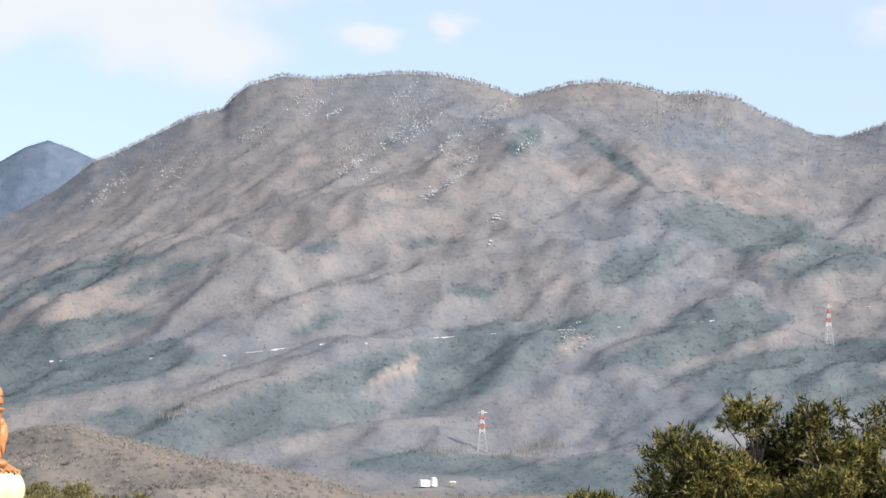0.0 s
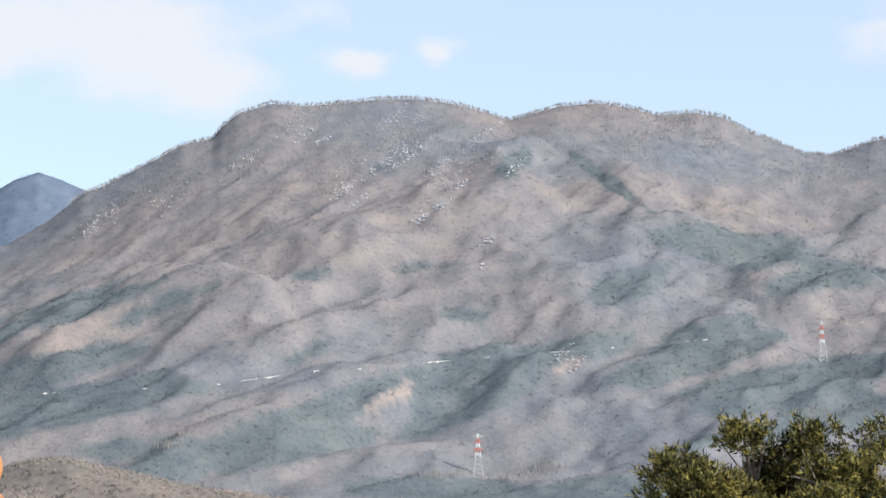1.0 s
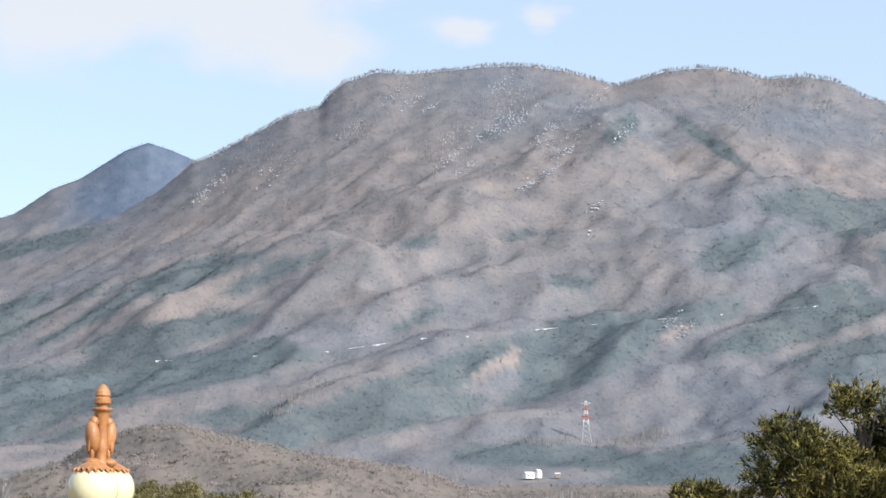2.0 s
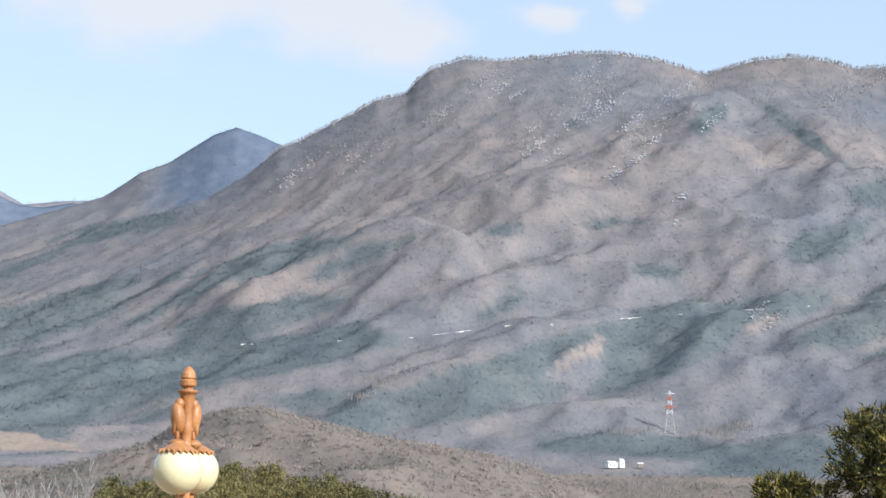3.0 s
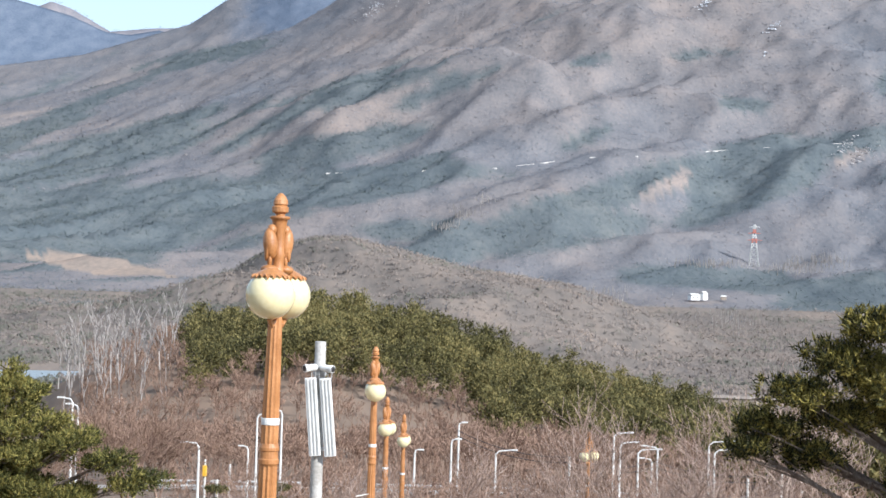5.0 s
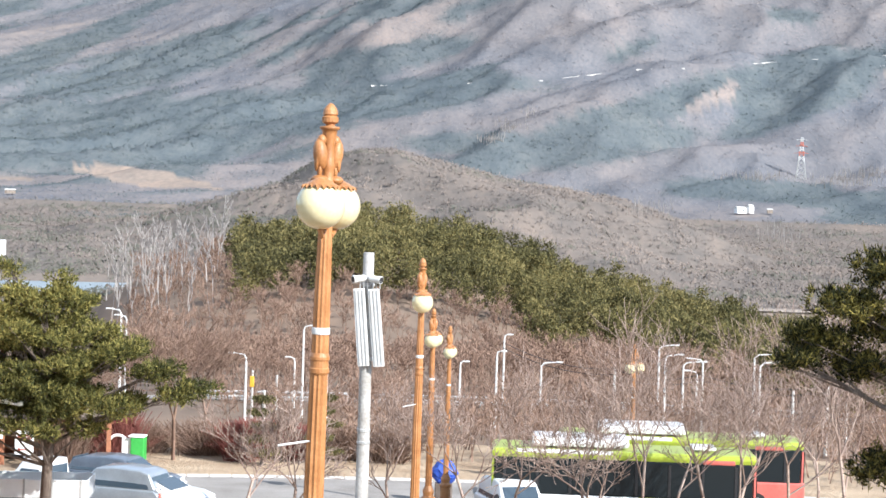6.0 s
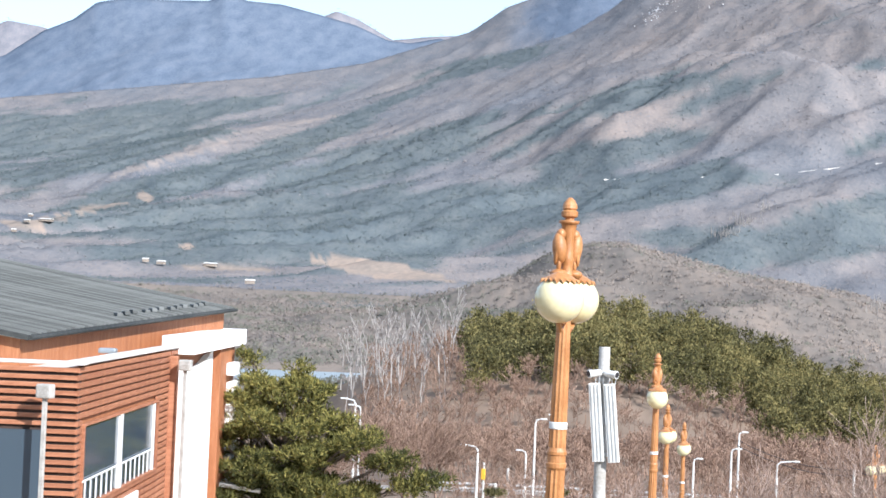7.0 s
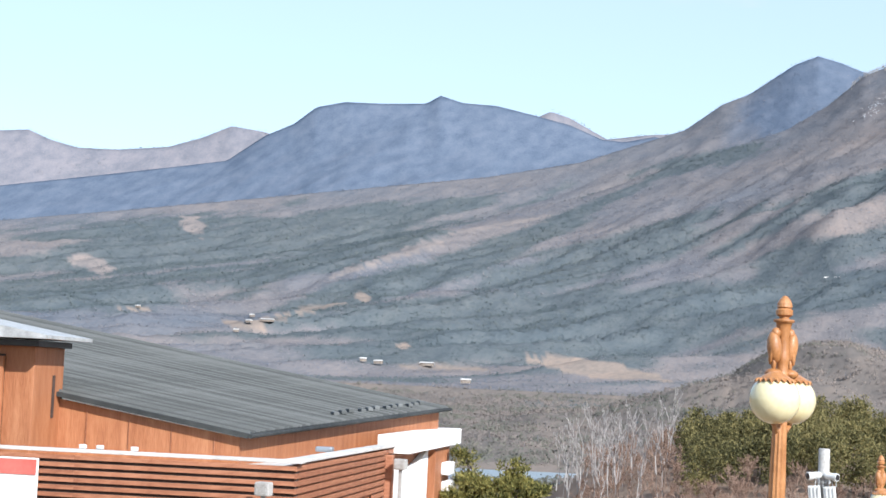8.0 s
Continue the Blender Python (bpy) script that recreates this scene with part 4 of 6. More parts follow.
def spread_pads(seed, n, rx, ry, z0, z1, r0, r1, flat=(0.42, 0.6), cx=0.0, cy=0.0, lean=0.0):
    g = random.Random(seed)
    out = []
    for i in range(n):
        k = i / (n - 1)
        z = z0 + (z1 - z0) * k
        w = math.sqrt(max(0.05, 1 - k * 0.85))
        a = i * 2.4 + g.uniform(-0.4, 0.4)
        d = g.uniform(0.35, 1.0) * w
        rad = g.uniform(r0, r1) * (0.7 + 0.5 * w)
        out.append((cx + math.cos(a) * rx * d + lean * k, cy + math.sin(a) * ry * d, z + g.uniform(-0.2, 0.2), rad, rad * g.uniform(*flat)))
    return out


# large pine close by, half in shade
right_pads = spread_pads(8, 70, 2.9, 2.3, 3.7, 7.0, 0.32, 0.55) + [(2.1, -0.4, 7.0, 0.28, 0.3), (0.2, 0.1, 7.15, 0.35, 0.3), (-3.3, 0.3, 5.15, 0.42, 0.16), (-3.0, 0.0, 5.55, 0.45, 0.18), (-2.85, 0.2, 4.85, 0.4, 0.16), (-2.6, 0.0, 5.95, 0.45, 0.2), (-2.5, 0.2, 5.3, 0.5, 0.2), (-2.2, -0.2, 6.3, 0.45, 0.22), (-2.1, 0.0, 5.7, 0.5, 0.25), (-3.55, 0.1, 4.9, 0.3, 0.12), (-2.6, 0.3, 3.7, 0.35, 0.2), (-1.2, 0.1, 7.05, 0.4, 0.25), (-0.4, 0.0, 7.4, 0.35, 0.25), (1.2, 0.0, 7.3, 0.3, 0.3), (0.4, -0.1, 7.35, 0.35, 0.25)] + [(-1.9 + 0.55 * i, -0.9 + 0.4 * (i % 3), 5.6 + 0.5 * ((i * 3) % 4) / 1.5, 0.5, 0.32) for i in range(8)]
pine_tree(-17.2, 20.5, 7.2, right_pads, 0.2, 24, 0.085, 0.010, "broad dark-green pine with sunlit yellowish needle tips", 21, M["pine_near"], 0.2, per=230)
# spreading pine beside the timber building
left_pads = spread_pads(5, 56, 3.0, 2.8, 3.9, 7.7, 0.45, 0.85, (0.24, 0.36)) + [(2.4 + 0.5 * i, -0.8 + 0.5 * (i % 3), 5.7 - 0.32 * i + 0.5 * (i % 2), 0.75, 0.34) for i in range(6)] + [(1.6, -1.2, 4.2, 0.8, 0.35), (2.6, -1.0, 4.0, 0.8, 0.35), (-2.6, -0.5, 5.0, 0.9, 0.4), (-3.2, 0.3, 6.4, 0.9, 0.4)] + [(-3.4 + 0.62 * i, -1.6 + 0.5 * (i % 3), 3.3 + 0.55 * (i % 2), 0.7, 0.3) for i in range(9)] + [(-4.2, 0.2, 5.4, 0.8, 0.35), (-4.0, 0.0, 4.4, 0.8, 0.35), (-1.5, 0.4, 8.3, 0.5, 0.3), (-2.7, 0.2, 7.7, 0.55, 0.3), (0.4, 0.0, 8.0, 0.5, 0.3)]
pine_tree(17.1, 58, 8.6, left_pads, 0.3, 13, 0.17, 0.024, "spreading green pine with layered boughs beside the building", 22, M["pine_boughs"], 0.2, per=62)


def far_pine_variant(seed, tall=7.0):
    """A pine of the knoll: layered pads of small triangles on a trunk."""
    g = np.random.default_rng(seed)
    pads = []
    for i in range(13):
        k = i / 12
        w = (1 - k) ** 0.7 * 2.4 + 0.4
        a = i * 2.3 + g.uniform(-0.5, 0.5)
        pads.append((math.cos(a) * w * 0.6, math.sin(a) * w * 0.6, tall * (0.38 + 0.6 * k)))
    pads = np.array(pads)
    tip = np.repeat(pads, 24, axis=0) + g.normal(size=(13 * 24, 3)) * [0.6, 0.6, 0.2]
    v, f = needles(tip, 2, 0.55, 0.12, seed)
    return v, f


def knoll_woods():
    g = np.random.default_rng(12)
    variants = [far_pine_variant(s, t) for s, t in ((1, 7.0), (2, 8.0), (3, 6.2), (4, 7.4))]
    bare = [ribbon_mesh(branch_segments(s, 7.0, 3, 0.7, 3, 0.08, 0.085, 0.36, 0.66), 0.03) for s in (1, 2, 3, 4, 5)]
    trunks_pale = [ribbon_mesh(branch_segments(s, 9.5, 2, 0.4, 3, 0.03, 0.10, 0.72, 0.42), 0.035) for s in (11, 12, 13)]
    pine_out, trunk_out, bare_out, pale_out = [], [], [], []
    n = 5200
    az = g.uniform(-12, 16.5, n)
    r = g.uniform(120, 300, n)
    z = land(az, r)
    c = at_crest(KNOLL, az, 290)
    low = np.interp(az, [-12, -4, 3, 8, 12], [1.5, 1.7, 1.75, 1.45, 0.6])
    share = 0.5 + (elev(r, z) - np.interp(az, *KNOLL) + low) * 0.5 + 1.3 * (fbm(az * 0.9, r / 30, 31) - 0.5)
    share = np.where(az > 11.3, 0.0, share)
    for k in range(n):
        x, y = -r[k] * math.sin(radians(az[k])), r[k] * math.cos(radians(az[k]))
        if share[k] > 0.5 and k % 3 == 0:
            v, f = variants[k % len(variants)]
            s = g.uniform(0.6, 1.0)
            pine_out.append((moved(v, x, y, z[k] - 0.6, g.uniform(0, 6.3), s), f))
            trunk_out.append(prism_mesh([((x, y, z[k] - 0.3), (x + 0.1, y, z[k] + 4.5 * s), 0.13, 0.06)]))
        elif share[k] <= 0.5 and k % 5 < 2 and r[k] > 128 and az[k] < 14.6:
            v, f = bare[k % len(bare)]
            bare_out.append((moved(v, x, y, z[k] - 0.2, g.uniform(0, 6.3), g.uniform(0.55, 1.0)), f))
    for k in range(50):
        a, d = g.uniform(11.6, 15.3), g.uniform(215, 300)
        p = place(a, d)
        v, f = trunks_pale[k % 3]
        pale_out.append((moved(v, p.x, p.y, p.z - 0.3, g.uniform(0, 6.3), g.uniform(0.75, 1.15)), f))
    for name, lst, mat, label in (("knoll_pines", pine_out, M["pine_mid"], "olive-green pines over the top of the low knoll"),
                                  ("knoll_pine_trunks", trunk_out, M["bark"], "dark trunks of the pines on the knoll"),
                                  ("knoll_bare_trees", bare_out, M["twig_brown"], "leafless brown trees round the foot of the knoll"),
                                  ("pale_poplars", pale_out, M["bare_pale"], "pale leafless poplars at the edge of the lake")):
        v, f = join(lst)
        tagged(big_mesh(name, v, f, mat), label, "woodland", kind="stuff")


knoll_woods()


def bare_tree(az, r, height, seed, mat, label, levels=4, name="cherry_tree", trunk=0.1, least=0.009):
    p = place(az, r)
    th = thing(name, Matrix.Translation(p), label, "tree")
    segs = branch_segments(seed, height * 1.55, levels, 0.8, 3 if levels > 3 else 2, 0.1, trunk, 0.30, 0.74)
    big = [s for s in segs if s[2] > trunk * 0.4]
    fine = [s for s in segs if s[2] <= trunk * 0.4]
    for nm, lst in (("trunk", big), ("crown", fine)):
        v, f = prism_mesh(lst, least)
        ob = big_mesh(nm, v, f, mat)
        ob.parent = th
    return th


for i, (a, d, h) in enumerate([(-0.6, 57, 5.0), (-2.4, 52, 5.6), (-4.6, 55, 5.4), (-6.9, 50, 5.8), (-9.0, 47, 6.4), (-8.0, 58, 6.0), (1.6, 55, 4.6), (3.2, 50, 4.2), (8.9, 46, 3.4), (10.9, 50, 3.6), (-5.8, 46, 4.6), (-3.4, 60, 5.2), (-10.5, 52, 6.2), (-1.4, 47, 3.6), (5.8, 52, 3.6)]):
    bare_tree(a, d, h, 40 + i, M["twig"], "leafless cherry tree with a tangle of pale twigs", trunk=0.07, least=0.0075)
for i, (a, d, h) in enumerate([(13.0, 84, 6.5), (16.2, 82, 5.5), (17.4, 80, 5.0), (11.8, 92, 5.5), (15.0, 88, 5.5)]):
    bare_tree(a, d, h, 70 + i, M["twig_brown"], "leafless brown tree on the verge behind the car park", trunk=0.12, least=0.012)


def thicket():
    """Dense twiggy growth between the car park and the road."""
    g = np.random.default_rng(5)
    variants = [ribbon_mesh(branch_segments(s, 4.6, 3, 0.75, 2, 0.12, 0.05, 0.32, 0.75), 0.018) for s in (101, 102, 103, 104)]
    lst = []
    for k in range(520):
        a, d = g.uniform(-11, 11.5), g.uniform(82, 128)
        if abs(a - 10) < 2.5 and d < 100:
            continue
        p = place(a, d)
        v, f = variants[k % 4]
        lst.append((moved(v, p.x, p.y, p.z - 0.2, g.uniform(0, 6.3), g.uniform(0.6, 1.1)), f))
    v, f = join(lst)
    tagged(big_mesh("roadside_thicket", v, f, M["twig_brown"]), "reddish-brown leafless shrubs and saplings along the road", "shrubs", kind="stuff")


thicket()

# ---- ornamental lamps ----
def bm_ellipsoid(c, size, turn=None, bm=None, u=12, v=8):
    bm = bm or bmesh.new()
    m = Matrix.Translation(c) @ (turn or Matrix.Identity(4)) @ Matrix.Diagonal((*size, 1))
    bmesh.ops.create_uvsphere(bm, u_segments=u, v_segments=v, radius=1.0, matrix=m)
    return bm


def leaf_cap(bm, c, r):
    """A scalloped collar of drooping leaves over a globe."""
    n = 40
    rings = []
    for j, deg in enumerate((12, 25, 37, 46)):
        ring = []
        for i in range(n):
            t = radians(deg + ((5 + 5 * ((i * 7) % 3) / 2 if i % 2 else -2) if j == 3 else 0))
            k = r * (1.05 + (0.05 if j == 3 and i % 2 == 0 else 0) + (0.04 if j == 0 else 0))
            a = 2 * math.pi * i / n
            ring.append(bm.verts.new((c[0] + k * math.sin(t) * math.cos(a), c[1] + k * math.sin(t) * math.sin(a), c[2] + k * math.cos(t))))
        rings.append(ring)
    for a, b in zip(rings, rings[1:]):
        for i in range(n):
            bm.faces.new((a[i], b[i], b[(i + 1) % n], a[(i + 1) % n]))
    bm.faces.new(rings[0])
    return bm


def ornamental_lamp(m, label):
    th = thing("street_lantern", m, label, "lamp", "ornamental lamps along the drive")
    o = M["paint_orange"]
    part("pedestal", bm_lathe([(0.26, 0), (0.26, 0.18), (0.21, 0.22), (0.2, 0.85), (0.24, 0.9), (0.24, 0.97), (0.17, 1.05), (0.19, 1.2), (0.15, 1.3), (0.12, 1.36)], 16), o, th, smooth=False)
    part("pole", bm_lathe([(0.112, 1.3), (0.105, 3.0), (0.092, 4.5)], 24, flute=0.13), o, th)
    part("collar", bm_lathe([(0.094, 4.44), (0.106, 4.46), (0.106, 4.5), (0.096, 4.51), (0.094, 4.58), (0.104, 4.59), (0.104, 4.62), (0.088, 4.66)], 20), o, th)
    part("upper_pole", bm_lathe([(0.09, 4.66), (0.082, 5.4), (0.068, 6.12)], 24, flute=0.10), o, th)
    part("band", bm_lathe([(0.09, 4.85), (0.094, 4.86), (0.094, 4.91), (0.09, 4.92)], 20), M["white_metal"], th, "white tape band")
    for sx, sy in ((-0.06, -0.27), (0.105, 0.27)):
        g = part("globe", bm_ellipsoid((sx, sy, 6.17), (0.252, 0.252, 0.245), u=24, v=16), M["globe"], th, "cream milk-glass globe", smooth=True)
        bm = leaf_cap(bmesh.new(), (sx, sy, 6.17), 0.252)
        part("leaf_cap", bm, o, th)
        part("neck", bm_tube([(sx, sy, 5.94), (sx * 0.6, sy * 0.6, 5.86), (0, 0, 5.93)], [0.03, 0.03, 0.035], 8), o, th)
        # bird with folded wings over each globe
        bx, by = (-0.085 if sx < 0 else 0.075), sy * 0.35
        bm = bm_ellipsoid((bx, by, 6.69), (0.075, 0.085, 0.165), Matrix.Rotation(0.12 if sx > 0 else -0.12, 4, "Y"))
        bm_ellipsoid((bx * 0.9, by * 0.9, 6.83), (0.05, 0.055, 0.06), bm=bm)
        bm_ellipsoid((bx * 1.25, by, 6.66), (0.035, 0.075, 0.15), Matrix.Rotation(-0.1 * sx / abs(sx), 4, "Y"), bm=bm)
        bm_ellipsoid((bx, by, 6.53), (0.028, 0.05, 0.09), bm=bm)
        bm_tube([(bx, by, 6.56), (bx, by, 6.42)], [0.02, 0.02], 6, bm)
        bm_ellipsoid((bx, by, 6.43), (0.09, 0.1, 0.05), bm=bm)
        part("bird_ornament", bm, o, th, smooth=True)
    part("spindle", bm_lathe([(0.09, 6.36), (0.06, 6.42), (0.062, 6.55), (0.07, 6.58), (0.058, 6.62), (0.056, 6.8), (0.074, 6.9), (0.08, 6.94), (0.104, 6.95), (0.104, 6.975), (0.05, 6.98), (0.05, 7.02), (0.055, 7.03)], 16), o, th, smooth=True)
    part("finial", bm_lathe([(0.05, 7.0), (0.084, 7.02), (0.086, 7.07), (0.066, 7.085), (0.078, 7.1), (0.072, 7.14), (0.05, 7.18), (0.022, 7.21), (0.006, 7.215)], 16), o, th)
    bm = bm_lathe([(0.012, -0.0), (0.012, 0.34)], 6, at=(-0.05, -0.05, 3.76), axis=Matrix.Rotation(-1.75, 3, "Y"))
    part("banner_arm", bm, M["white_metal"], th, "short white banner arm")
    return th


def lamp_matrix(az, r, top_el, spin=0.0, lean=0.0):
    a = radians(az)
    z = EYE + r * math.tan(radians(top_el)) - 7.2
    return pose(-r * math.sin(a), r * math.cos(a), z, 0, lean, math.degrees(spin) + az)


lamp = ornamental_lamp(lamp_matrix(8.54, 17.8, 3.33, lean=0.85), "tall ochre-painted lamp with bird ornaments and milk-glass globes")
for a, d, e, sp, ln in ((5.06, 41, -1.64, 0.3, 0.3), (4.60, 57, -3.28, 0.1, 0.0), (4.04, 68, -3.83, 0.2, 0.0), (-2.05, 76, -4.22, -0.4, 0.0)):
    copy_thing(lamp, lamp_matrix(a, d, e, sp, ln))


# ---- camera pole with two hanging white panels ----
def camera_pole():
    at = place(6.80, 28)
    top = EYE + 28 * math.tan(radians(-1.49)) - at.z
    th = thing("camera_pole", Matrix.Translation(at), "weathered grey steel pole with surveillance cameras and white panels", "pole")
    part("post", bm_lathe([(0.16, -0.3), (0.16, 0.03), (0.115, 0.05), (0.1, top * 0.6), (0.088, top - 0.01), (0.08, top)], 20), M["weathered"], th, smooth=True)
    for z in (top - 3.1, top - 2.9, top - 1.75, top - 0.55):
        part("clamp", bm_lathe([(0.102, z), (0.11, z + 0.01), (0.11, z + 0.05), (0.102, z + 0.06)], 16), M["galv"], th)
    for side, ang in ((-1, -0.09), (1, -0.10)):
        turn = Matrix.Rotation(ang, 4, "Y")
        c = Vector((side * 0.12 + 0.05, -0.16, top - 1.2))
        p = part("panel", bm_box((0.185, 0.06, 1.25), c, 0.012, turn), M["white_metal"], th, "long white ribbed panel")
        for k in (-0.055, 0.0, 0.055):
            part("rib", bm_box((0.016, 0.012, 1.2), c + turn @ Vector((k, -0.037, 0)), 0, turn), M["galv"], p)
        for k in (-0.06, 0.0, 0.06):
            part("bracket", bm_box((0.012, 0.03, 0.12), (c.x + k - 0.02 * side, -0.14, top - 0.52), 0.003), M["galv"], th)
    arm = part("cross_arm", bm_lathe([(0.025, -0.18), (0.025, 0.18)], 10, at=(0, -0.12, top - 0.42), axis=Matrix.Rotation(math.pi / 2, 3, "Y")), M["galv"], th)
    for x, ang in ((-0.12, -0.9), (0.13, 1.1)):
        rot = Matrix.Rotation(ang, 3, "Z") @ Matrix.Rotation(math.pi / 2 + 0.1, 3, "X")
        cm = part("camera_housing", bm_lathe([(0.045, -0.10), (0.055, -0.08), (0.055, 0.06), (0.064, 0.07), (0.064, 0.12)], 14, at=(x, -0.18, top - 0.42), axis=rot), M["white_metal"], th, "white bullet camera", smooth=False)
        part("lens_hood", bm_lathe([(0.05, 0.115), (0.05, 0.126)], 14, at=(x, -0.18, top - 0.42), axis=rot), M["black"], cm)


camera_pole()


# ---- plain white road lamps ----
def road_lamp(az, r, top_el, arm, label="slender white road lamp with a bent arm"):
    at = place(az, r)
    h = EYE + r * math.tan(radians(top_el)) - at.z
    th = thing("road_lamp", Matrix.Translation(at), label, "lamp", "white road lamps")
    part("post", bm_lathe([(0.09, -0.2), (0.085, 0.4), (0.055, h - 0.25)], 8), M["white_metal"], th)
    part("arm", bm_tube([(0, 0, h - 0.3), (arm * 0.12, 0, h - 0.08), (arm * 0.6, 0, h)], [0.05, 0.045, 0.035], 7), M["white_metal"], th)
    part("lamp_head", bm_box((0.42, 0.16, 0.09), (arm * 0.6 + (0.18 if arm > 0 else -0.18), 0, h + 0.01), 0.03), M["white_metal"], th)


for a, d, e, arm in ((14.80, 104, -3.55, -0.9), (14.62, 110, -3.75, -0.7), (10.72, 100, -4.9, -1.2), (8.86, 112, -3.95, 0.6), (8.06, 112, -3.8, -0.6), (9.13, 120, -5.0, -0.5), (1.0, 108, -4.9, 1.6), (-2.85, 110, -4.2, 1.4), (-3.06, 104, -4.5, 1.2),
                     (-3.65, 108, -4.7, 1.8), (-4.28, 112, -4.6, -1.2), (-5.93, 108, -4.35, 2.1), (-6.12, 102, -4.6, 2.0), (-8.9, 110, -4.7, 1.6), (2.24, 112, -4.05, 0.3), (2.47, 108, -4.6, 0.4), (3.67, 108, -4.98, 0.3), (-4.1, 118, -5.0, -0.8)):
    road_lamp(a, d, e, arm)
for a, d, e in ((-1.42, 110, -5.05), (-8.28, 100, -5.3), (10.10, 98, -6.1), (-7.2, 106, -5.5), (9.7, 118, -5.6)):
    at = place(a, d)
    h = EYE + d * math.tan(radians(e)) - at.z
    th = thing("roadside_post", Matrix.Translation(at), "plain pale concrete utility post beside the road", "post", "roadside posts")
    part("post", bm_lathe([(0.1, -0.2), (0.085, h * 0.6), (0.075, h)], 8), M["concrete"], th)


# a traffic light and overhead cables along the road
tl = thing("traffic_light", Matrix.Translation(place(10.5, 101)), "yellow signal box on a pale post beside the road", "traffic light")
part("post", bm_lathe([(0.07, -0.2), (0.06, 3.6)], 8), M["concrete"], tl)
part("signal_box", bm_box((0.24, 0.22, 0.62), (0, -0.12, 2.95), 0.04), material("yellow_signal_paint", [(0.55, 0.30, 0.02), (0.65, 0.38, 0.04)], rough=0.5), tl, "yellow signal box")
for lift in (0.0, 0.35):
    ends_c = [place(2.3, 111), place(-1.42, 110), place(-4.2, 112), place(-8.28, 104), place(-11.5, 108)]
    tops_c = [Vector((p.x, p.y, EYE + p.xy.length * math.tan(radians(e)) - lift)) for p, e in zip(ends_c, (-4.3, -5.05, -5.1, -5.3, -5.2))]
    line_c = []
    for p, q in zip(tops_c, tops_c[1:]):
        for i in range(8):
            k = i / 8
            c = p.lerp(q, k)
            c.z -= 0.5 * 4 * k * (1 - k)
            line_c.append(c)
    th = thing("overhead_cable", Matrix(), "thin dark overhead cable strung along the road", "cable", "overhead cables")
    part("cable", bm_tube(line_c, [0.022] * len(line_c), 4), M["black"], th)

# ---- timber-clad building ----
BX = pose(-15.4, 34.8, 0, 0, 0, 11.0)
PAR = 10.18  # parapet height
building = thing("timber_building", BX, "two-storey building clad in reddish timber boards, grey metal roof", "building")


def bpart(name, size, at, mat, bevel=0.0, parent=None, label="", turn=None):
    return part(name, bm_box(size, at, bevel, turn), mat, parent or building, label)


bpart("wall", (30, 0.3, 8.2), (-15, 0.22, PAR - 4.2), M["dark_gap"], label="dark backing wall behind timber boards")
bpart("wall", (0.3, 21.0, 8.2), (-0.22, 10.9, PAR - 4.2), M["timber_wall"], label="timber-panelled side wall")
bpart("roof_deck", (28, 20, 0.2), (-14.8, 10.8, PAR - 0.35), M["concrete"])
bpart("coping", (30.2, 0.42, 0.07), (-14.95, 0.13, PAR + 0.02), M["concrete"], 0.015, label="thin pale coping along the parapet")
bpart("coping", (0.42, 12.6, 0.07), (-0.12, 6.7, PAR + 0.024), M["concrete"], 0.015, label="thin pale coping along the parapet")
bpart("cornice", (0.95, 11.2, 0.52), (0.02, 18.0, PAR + 0.06), M["white_wall"], 0.02, label="thick white cornice slab at the end")
# side elevation: window, white panel, end bay
win = bpart("window", (0.06, 8.7, 1.75), (0.0, 4.95, 7.93), M["window"], label="wide dark window with white railing")
for y, w, mt in ((0.55, 0.1, "louver"), (4.55, 0.3, "white_metal"), (8.85, 0.08, "white_metal"), (9.4, 0.14, "louver")):
    bpart("window_frame", (0.12, w, 1.8), (0.03, y, 7.93), M[mt], 0.01, win)
for z in (7.03, 8.84):
    bpart("window_frame", (0.12, 8.9, 0.06), (0.03, 4.95, z), M["louver"], 0.01, win)
bpart("railing", (0.04, 8.4, 0.045), (0.08, 4.7, 7.62), M["white_metal"], 0.01, win)
for i in range(15):
    bpart("baluster", (0.025, 0.04, 0.55), (0.08, 0.8 + i * 0.56, 7.35), M["white_metal"], 0, win)
bm = bmesh.new()
n = 14
front, back = [], []
for i in range(n + 1):
    k = i / n
    y = 11.7 + 6.5 * k
    z = 9.86 - 0.42 * math.sin(math.pi * k) ** 0.8 + 0.12 * k
    front.append((bm.verts.new((0.16, y, z)), bm.verts.new((0.16, y, 2.5))))
    back.append((bm.verts.new((-0.04, y, z)), bm.verts.new((-0.04, y, 2.5))))
for i in range(n):
    bm.faces.new((front[i][1], front[i + 1][1], front[i + 1][0], front[i][0]))
    bm.faces.new((front[i][0], front[i + 1][0], back[i + 1][0], back[i][0]))
bm.faces.new((front[0][0], back[0][0], back[0][1], front[0][1]))
bm.faces.new((front[-1][0], front[-1][1], back[-1][1], back[-1][0]))
part("white_panel", bm, M["white_wall"], building, "tall white panel with a dished top edge")
bpart("wall_panel", (0.08, 6.4, 1.07), (0.05, 3.8, 6.18), M["white_wall"], 0.01, label="white panel below the window")
bpart("pilaster", (0.24, 0.3, 7.6), (0.1, 11.35, PAR - 4.0), M["louver"], 0.02)
bpart("end_bay", (0.5, 3.2, 7.8), (0.1, 20.2, PAR - 4.1), M["timber_wall"], 0.02)
